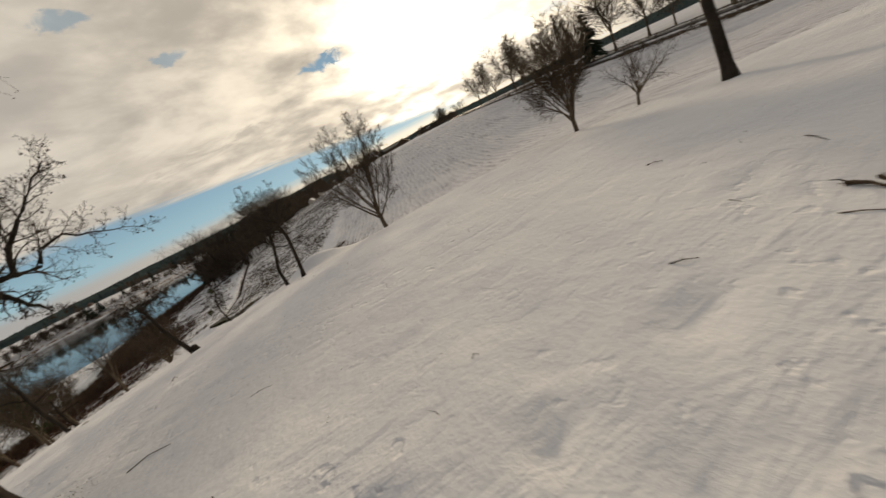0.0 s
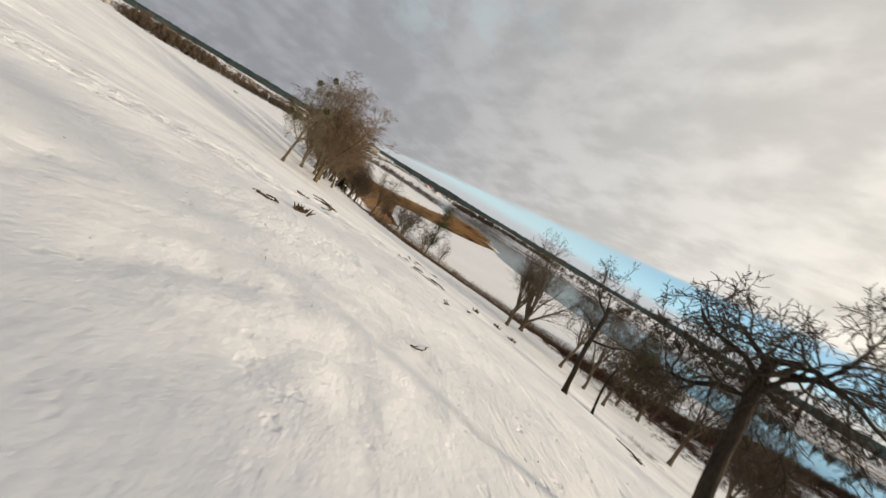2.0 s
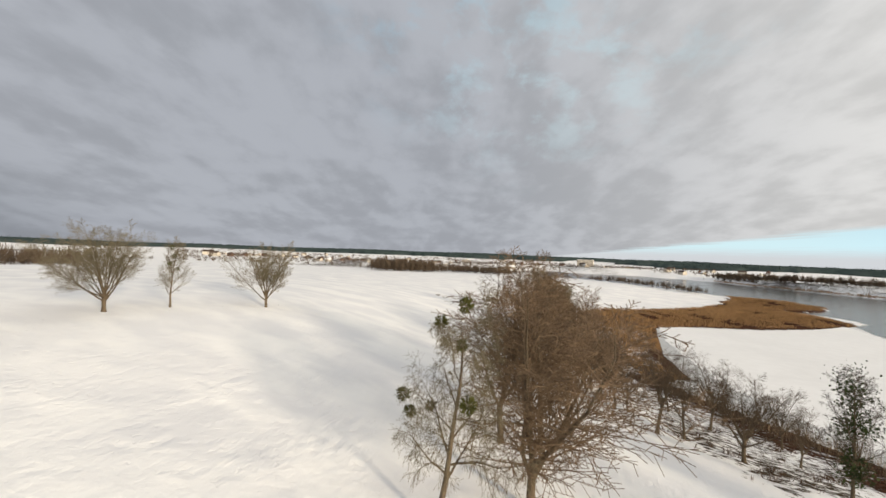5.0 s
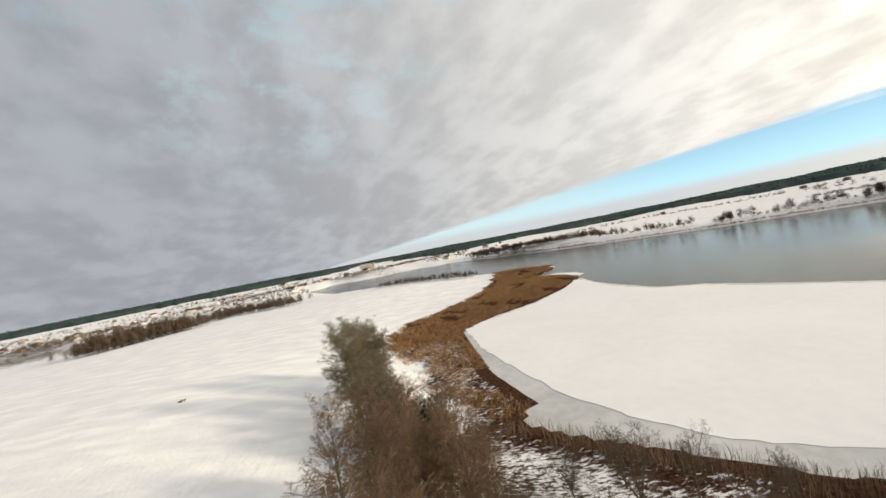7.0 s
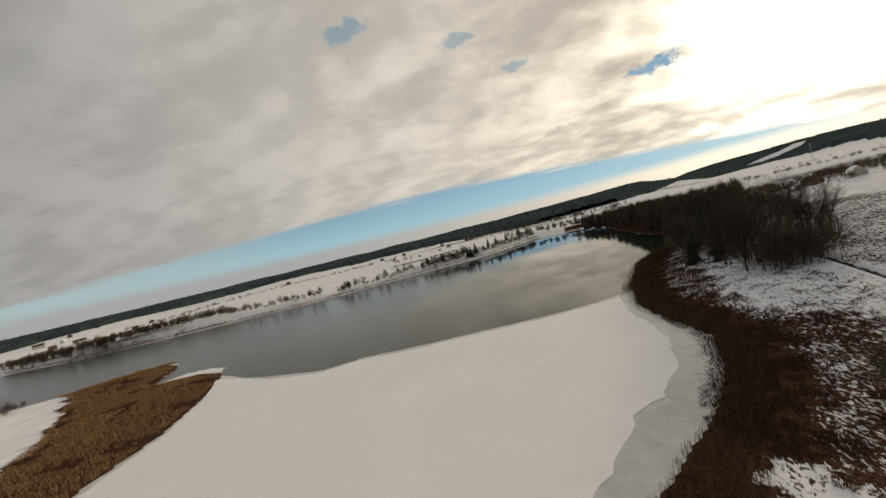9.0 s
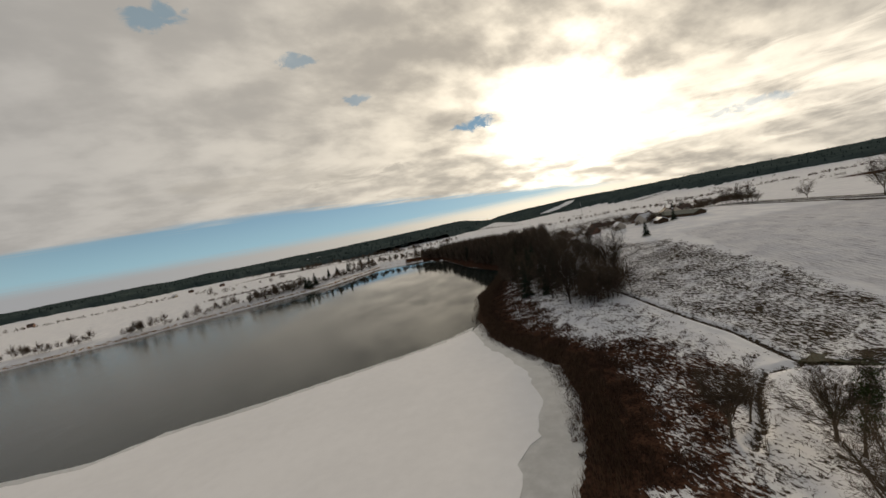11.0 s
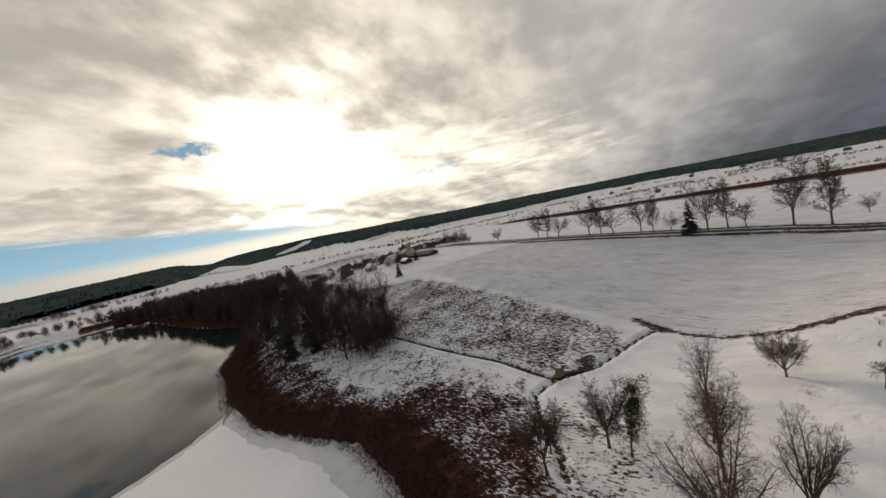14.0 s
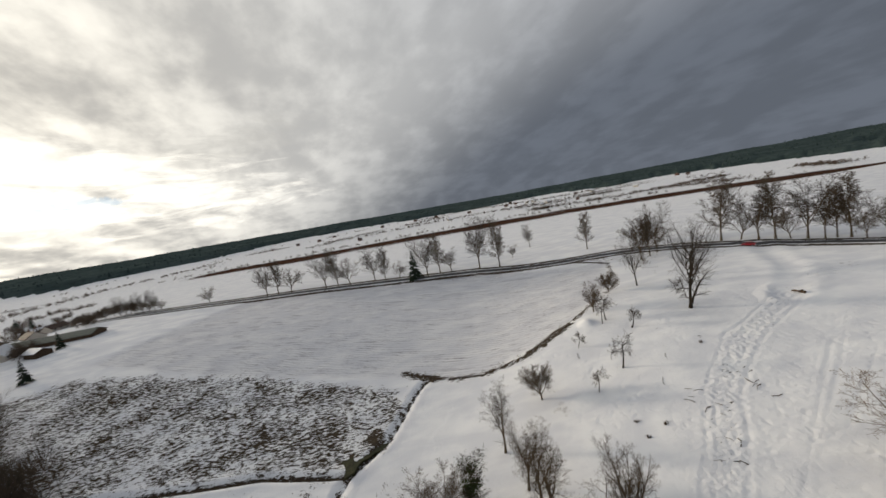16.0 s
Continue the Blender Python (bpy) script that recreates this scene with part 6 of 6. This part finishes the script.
VILLAGE = "houses of the village"
h1 = stand(house(11, 8, 3.0, 6.6, PLASTER, ROOF_SNOW, "pale village house under a snowy roof", VILLAGE), 77, 263, 25)
h2 = stand(house(10, 7.5, 2.9, 6.4, BRICK_RED, ROOF_TILE, "brick village house with a brown tiled roof", VILLAGE), 84, 280, 100)
h3 = stand(house(14, 8, 2.8, 5.6, PLASTER, ROOF_TILE, "long pale house with a brown roof", VILLAGE), 112, 288, 60)
rng = random.Random(44)
for k, (x, y) in enumerate(((60, 268), (52, 290), (72, 304), (96, 316), (120, 322), (140, 306), (56, 330), (84, 346), (40, 312), (160, 340), (118, 360), (66, 380), (24, 255))):
    copy_thing((h1, h2, h3)[k % 3], spot(x, y, rng.uniform(0, 180), 0.85 if k < 12 else 0.45))
stand(house(46, 9, 2.2, 4.0, TIMBER, SHED_ROOF, "long low shed with a mossy sheet roof", name="farm_shed", windows=0), 91, 255, 95)
stand(house(9, 6, 2.4, 3.8, TIMBER, ROOF_SNOW, "small timber shed under snow", name="shed", windows=0), 72, 240, 73)

TOWN = "houses of the far town"
t1 = house(13, 9, 5.0, 8.6, PLASTER, ROOF_SNOW, "pale house of the far town under snow", TOWN)
t2 = house(12, 9, 4.6, 8.4, BRICK_RED, ROOF_TILE, "red house of the far town", TOWN)
t3 = house(20, 10, 7.0, 10.5, PLASTER, ROOF_TILE, "large pale house of the far town", TOWN)
stand(t1, -1060, -95, 20)
stand(t2, -1085, -30, 80)
stand(t3, -1110, 25, 50)
made = 0
while made < 120:
    a, r = radians(rng.uniform(-142, -66)), rng.uniform(760, 1500)
    x, y = r * math.sin(a), r * math.cos(a)
    if float(shore(x, y)) < 12:
        continue
    copy_thing(rng.choice([t1, t1, t2, t3]), spot(x, y, rng.uniform(0, 180), rng.uniform(0.6, 0.95)))
    made += 1
for k in range(26):
    a, r = radians(rng.uniform(60, 125)), rng.uniform(900, 1350)
    copy_thing(rng.choice([t1, t2]), spot(r * math.sin(a), r * math.cos(a), rng.uniform(0, 180), 0.9))
for k in range(14):
    a, r = radians(rng.uniform(-66, -25)), rng.uniform(1000, 1230)
    copy_thing(rng.choice([t1, t2]), spot(r * math.sin(a), r * math.cos(a), rng.uniform(0, 180), 0.8))


def apartment_block(length, width, floors):
    root = tagged(new("apartment_building"), "tall pale apartment block of the far town", "building")
    h = floors * 3.0
    part("wall", box_data("wall", -length / 2, length / 2, -width / 2, width / 2, -2, h), PLASTER, root)
    part("roof", box_data("roof", -length / 2 - 0.4, length / 2 + 0.4, -width / 2 - 0.4, width / 2 + 0.4, h, h + 0.8), ROOF_SNOW, root)
    pane = box_data("window", -0.9, 0.9, -0.06, 0.06, -0.75, 0.75)
    for fl in range(floors):
        for k in range(int(length / 4)):
            for side in (-1, 1):
                part("window", pane, PANE, root).location = (-length / 2 + 2 + 4 * k, side * width / 2, 1.6 + 3 * fl)
    return root


stand(apartment_block(56, 14, 9), -1480, 40, 80)

# ---- small things ----
def stick(name, points, r, label, category, mat=TIMBER, side_twigs=0, seed=0, sides=6):
    """A fallen branch or log that lies on the snow."""
    rng = random.Random(seed)
    v, f = [], []
    pts = []
    for (ax, ay, az), (bx, by, bz) in zip(points, points[1:]):
        for k in range(4):
            s = k / 4
            x, y = ax + s * (bx - ax) + rng.gauss(0, r * 0.5), ay + s * (by - ay) + rng.gauss(0, r * 0.5)
            pts.append(Vector((x, y, float(ground_z(x, y)) + az + s * (bz - az) + r * 0.5)))
    x, y, z = points[-1]
    pts.append(Vector((x, y, float(ground_z(x, y)) + z + r * 0.5)))
    n = len(pts)
    radii = [r * (1.0 - 0.55 * k / (n - 1)) * rng.uniform(0.9, 1.1) for k in range(n)]
    tube(v, f, pts, radii, sides)
    for o in (0, len(v) - sides):
        f.append(tuple(range(o, o + sides)) if o else tuple(range(sides - 1, -1, -1)))
    for _ in range(side_twigs):
        k = rng.randrange(1, n - 1)
        d = Vector((rng.gauss(0, 1), rng.gauss(0, 1), rng.uniform(0.0, 0.3))).normalized() * rng.uniform(0.2, 0.5) * min(r / 0.05, 1.0)
        tube(v, f, [pts[k], pts[k] + d * 0.5, pts[k] + d + Vector((0, 0, -0.05))], [radii[k] * 0.55, radii[k] * 0.4, radii[k] * 0.15], 4)
    me = data_of(name, v, f)
    me.materials.append(mat)
    return tagged(new(name, me), label, category)


stick("fallen_log", [(-5.95, 3.95, 0), (-5.92, 4.35, 0.02), (-6.2, 4.65, 0.04), (-6.5, 4.52, 0.05), (-6.62, 4.2, 0)], 0.05, "curved half-buried log with bark in the snow", "log", seed=1, sides=8)
stick("fallen_log", [(-6.55, 4.0, 0), (-6.3, 3.82, 0.0), (-6.05, 3.85, 0.0)], 0.025, "curved strip of bark beside the half-buried log", "log", seed=2)
for k, (x, y, a, l) in enumerate(((-17.8, 4.1, 1.9, 0.9), (-19.1, 3.9, 1.75, 1.1), (-18.5, 5.9, 1.8, 0.6), (-21.7, 5.0, 1.75, 1.1), (-22.4, 5.8, 1.7, 1.3), (-24.6, 13.6, 0.4, 1.2), (-26.5, 14.6, 0.6, 1.0), (-20.3, 13.8, 1.1, 1.6), (-19.4, 15.2, 0.9, 1.3), (-31, 17, 0.2, 1.4), (-21.3, 16.1, 0.7, 1.0), (-33.5, 20.5, 0.9, 1.2))):
    stick("dead_branch", [(x, y, 0), (x + l * 0.5 * math.cos(a), y + l * 0.5 * math.sin(a), 0.03), (x + l * math.cos(a + 0.2), y + l * math.sin(a + 0.2), 0)], 0.035, "short dead branch on the trampled snow", "branch", side_twigs=7, seed=10 + k)
for k, (pts, r, tw) in enumerate((
        ([(20.13, -9.27, 0), (20.06, -9.45, 0.03), (19.95, -9.75, 0)], 0.035, 2), ([(20.3, -9.5, 0), (20.2, -9.62, 0.02), (20.0, -9.8, 0)], 0.03, 1), ([(19.34, -9.5, 0), (19.4, -9.66, 0.01), (19.47, -9.95, 0)], 0.010, 0),
        ([(22.0, -4.9, 0), (22.1, -5.05, 0.03), (22.2, -5.2, 0)], 0.016, 1), ([(17.92, -8.42, 0), (18.0, -8.55, 0.03), (18.14, -8.66, 0)], 0.012, 1), ([(15.16, -7.47, 0), (15.22, -7.44, 0.04), (15.27, -7.48, 0)], 0.006, 2),
        ([(19.77, -8.08, 0), (19.75, -8.25, 0.01), (19.67, -8.4, 0)], 0.007, 0), ([(22.17, -7.99, 0), (22.0, -8.2, 0.02), (21.8, -8.41, 0)], 0.012, 1),
        ([(8.64, -3.0, 0), (9.0, -2.85, 0.03), (9.5, -2.95, 0)], 0.013, 2), ([(11.32, -3.27, 0), (11.55, -3.3, 0.02), (11.83, -3.39, 0)], 0.006, 1), ([(7.9, -4.6, 0), (8.3, -4.8, 0.03), (8.7, -4.6, 0)], 0.014, 3), ([(6.9, -4.4, 0), (7.3, -4.8, 0.03), (7.6, -5.2, 0)], 0.014, 3),
        ([(7.4, 3.35, 0), (7.5, 3.42, 0.10), (7.6, 3.4, 0.02)], 0.016, 1), ([(1.2, 9.0, 0), (1.1, 9.3, 0.05), (0.6, 9.6, 0)], 0.02, 1), ([(-2.2, 21.6, 0), (-3.4, 22.6, 0.03), (-4.8, 23.1, 0)], 0.05, 5), ([(-14.5, 17.5, 0), (-15.6, 18.3, 0.02), (-16.4, 18.4, 0)], 0.05, 5),
        ([(1.6, 28.4, 0), (0.4, 28.9, 0.05), (-0.6, 28.6, 0)], 0.05, 5), ([(-8.5, 13.2, 0), (-9.2, 13.8, 0.04), (-10.2, 13.8, 0)], 0.04, 4))):
    stick("fallen_twig", pts, r, "thin fallen twig lying on the snow", "twig", side_twigs=tw, seed=40 + k)
for k, (x, y) in enumerate(((-40.2, 66.4), (-40.0, 66.9))):
    stick("pole", [(x, y, 0.1), (x - 2.2, y - 2.3, 0.1), (x - 4.2, y - 4.2, 0.05)], 0.06, "long bare pole lying on the snow", "pole", seed=60 + k)
stick("dark_log_heap", [(1.2, -26.0, 0.1), (2.6, -25.4, 0.35), (4.2, -25.6, 0.1)], 0.34, "dark heap of timber beside the field track", "log", seed=71, side_twigs=8)


def stump():
    rng = random.Random(5)
    v, f = [], []
    rings, sides = [(0.0, 0.42), (0.18, 0.36), (0.42, 0.31), (0.62, 0.27), (0.66, 0.12)], 10
    for z, r in rings:
        for j in range(sides):
            a = 2 * math.pi * j / sides
            k = r * (1 + 0.16 * rng.uniform(-1, 1))
            v.append(Vector((k * math.cos(a), k * math.sin(a), z - 0.15 + 0.05 * rng.uniform(-1, 1))))
    for i in range(len(rings) - 1):
        f += [(i * sides + j, i * sides + (j + 1) % sides, (i + 1) * sides + (j + 1) % sides, (i + 1) * sides + j) for j in range(sides)]
    f.append(tuple(range((len(rings) - 1) * sides, len(rings) * sides)))
    me = data_of("tree_stump", v, f)
    me.materials.append(OLD_BARK)
    return tagged(new("tree_stump", me), "dark rotten stump at the foot of a fruit tree", "stump")


stand(stump(), 4.91, 13.2, 0, 0.7)


def car():
    """A small hatchback, seen from far off."""
    root = tagged(new("car"), "red hatchback parked at the roadside", "car")
    prof = [(-2.0, 0.35), (-2.02, 0.75), (-1.9, 0.98), (-1.55, 1.02), (-1.15, 1.42), (0.35, 1.46), (1.05, 1.0), (1.85, 0.88), (2.02, 0.65), (2.0, 0.35)]
    v, f = [], []
    for y, inset in ((-0.84, 0.06), (-0.80, 0.0), (0.80, 0.0), (0.84, 0.06)):
        for x, z in prof:
            narrow = 0.0 if z < 1.0 else 0.14
            v.append((x, y * (1 - narrow), z))
    n = len(prof)
    for k in range(3):
        f += [(k * n + j, k * n + j + 1, (k + 1) * n + j + 1, (k + 1) * n + j) for j in range(n - 1)]
        f.append((k * n + n - 1, k * n, (k + 1) * n, (k + 1) * n + n - 1))
    f += [tuple(range(n)), tuple(range(4 * n - 1, 3 * n - 1, -1))]
    part("body", data_of("body", v, f, False), CAR_RED, root)
    for name, x0, x1, y0, y1, z0, z1 in (("side_window", -1.1, 0.5, -0.79, -0.76, 1.04, 1.36), ("side_window", -1.1, 0.5, 0.76, 0.79, 1.04, 1.36)):
        part(name, box_data(name, x0, x1, y0, y1, z0, z1, 0.01), PANE, root)
    for name, pts in (("windscreen", [(1.0, 1.06), (0.42, 1.44)]), ("rear_window", [(-1.52, 1.08), (-1.2, 1.40)])):
        (xa, za), (xb, zb) = pts
        s = 0.02 if name == "windscreen" else -0.02
        vv = [(xa + s, -0.60, za), (xa + s, 0.60, za), (xb + s, 0.56, zb), (xb + s, -0.56, zb), (xa, -0.60, za - 0.02), (xa, 0.60, za - 0.02), (xb, 0.56, zb - 0.02), (xb, -0.56, zb - 0.02)]
        part(name, data_of(name, vv, [(0, 1, 2, 3), (7, 6, 5, 4), (0, 4, 5, 1), (1, 5, 6, 2), (2, 6, 7, 3), (3, 7, 4, 0)], False), PANE, root)
    for x in (-1.3, 1.3):
        for y in (-0.76, 0.76):
            bm = bmesh.new()
            bmesh.ops.create_cone(bm, cap_ends=True, segments=16, radius1=0.31, radius2=0.31, depth=0.2)
            bmesh.ops.bevel(bm, geom=[e for e in bm.edges if len(e.link_faces) == 2 and abs(e.link_faces[0].normal.dot(e.link_faces[1].normal)) < 0.1], offset=0.04, segments=2, affect="EDGES")
            me = bpy.data.meshes.new("wheel")
            bm.to_mesh(me)
            bm.free()
            wheel = part("wheel", me, RUBBER, root)
            wheel.matrix_basis = pose(x, y, 0.31, 90)
            bm = bmesh.new()
            bmesh.ops.create_cone(bm, cap_ends=True, segments=12, radius1=0.18, radius2=0.16, depth=0.22)
            me = bpy.data.meshes.new("rim")
            bm.to_mesh(me)
            bm.free()
            part("rim", me, CHROME, wheel)
    for y in (-0.6, 0.6):
        part("headlight", box_data("headlight", 1.9, 2.03, y - 0.17, y + 0.17, 0.62, 0.78, 0.02), LAMP_GLASS, root)
    return root


stand(car(), 53.5, -56.2, 40)


def mast():
    root = tagged(new("radio_mast"), "thin lattice radio mast on the far hillside", "mast")
    for k in range(3):
        a = 2.09 * k
        v, f = [], []
        tube(v, f, [Vector((1.1 * math.cos(a), 1.1 * math.sin(a), -1)), Vector((0.3 * math.cos(a), 0.3 * math.sin(a), 34))], [0.14, 0.09], 5)
        part("leg", data_of("leg", v, f), CHROME, root)
    for k in range(11):
        z = 1 + 3 * k
        r = 1.1 - 0.8 * z / 34
        v, f = [], []
        ring = [Vector((r * math.cos(2.09 * j), r * math.sin(2.09 * j), z + (1.5 if j == 3 else 0))) for j in range(4)]
        tube(v, f, ring, [0.06] * 4, 4)
        part("brace", data_of("brace", v, f), CHROME, root)
    return root


stand(mast(), -77 + 900 * math.sin(radians(25)), 8 + 900 * math.cos(radians(25)))

def clod(seed, size):
    """A low ragged lump of turf and stalks in the snow."""
    rng = random.Random(seed)
    v, f = [], []
    for k in range(26):
        a, d = rng.uniform(0, 6.283), size * rng.random() ** 0.5
        p = Vector((d * math.cos(a), 0.6 * d * math.sin(a), -0.03))
        tip = p + Vector((rng.gauss(0, 0.12), rng.gauss(0, 0.12), rng.uniform(0.12, 0.34))) * (0.6 + size)
        tube(v, f, [p, p.lerp(tip, 0.6), tip], [0.05, 0.035, 0.012], 4)
    me = data_of("turf_clod", v, f)
    me.materials.append(TIMBER)
    return tagged(new("turf_clod", me), "dark ragged clod of turf on the snow", "clod")


for k, (x, y) in enumerate([(-146.7, -40.8), (-261.6, 5.7), (-22.1, 27.0), (-24.4, 23.2), (-8.1, 5.5), (-25.7, 27.1)]):
    stand(clod(k, 1.1 if k < 2 else 0.5), x, y, 40 * k)
for k, (x, y) in enumerate([(-22.3, 16.8), (-24.0, 15.2), (-20.6, 6.4), (-25.6, 6.3), (-32.3, 16.9), (-35.0, 18.1), (-22.7, 5.6)]):
    a = 0.4 + 1.3 * k
    stick("fallen_branch", [(x, y, 0), (x + 0.9 * math.cos(a), y + 0.9 * math.sin(a), 0.08), (x + 1.7 * math.cos(a + 0.3), y + 1.7 * math.sin(a + 0.3), 0)], 0.07, "dark fallen branch beside the trodden track", "branch", side_twigs=3, seed=120 + k)

# leaf litter and crumbs of bark round the old tree
rng = random.Random(73)
v, f = [], []
for _ in range(700):
    a, d = rng.uniform(0, 6.283), abs(rng.gauss(0, 0.45)) + 0.45
    x, y = 6.5 + d * math.cos(a), -2.8 + d * math.sin(a)
    leaf_cloud(rng, Vector((x, y, float(ground_z(x, y)) + 0.01)), 0.01, 1, 0.028, v, f)
for _ in range(420):
    x, y = rng.uniform(-14, 24), rng.uniform(-14, 20)
    leaf_cloud(rng, Vector((x, y, float(ground_z(x, y)) + 0.015)), 0.01, 1, 0.03, v, f)
tagged(mesh_object("leaf_litter", v, f, DRY_LEAF, smooth=False), "dark fallen leaves scattered on the snow", "leaves", kind="stuff")
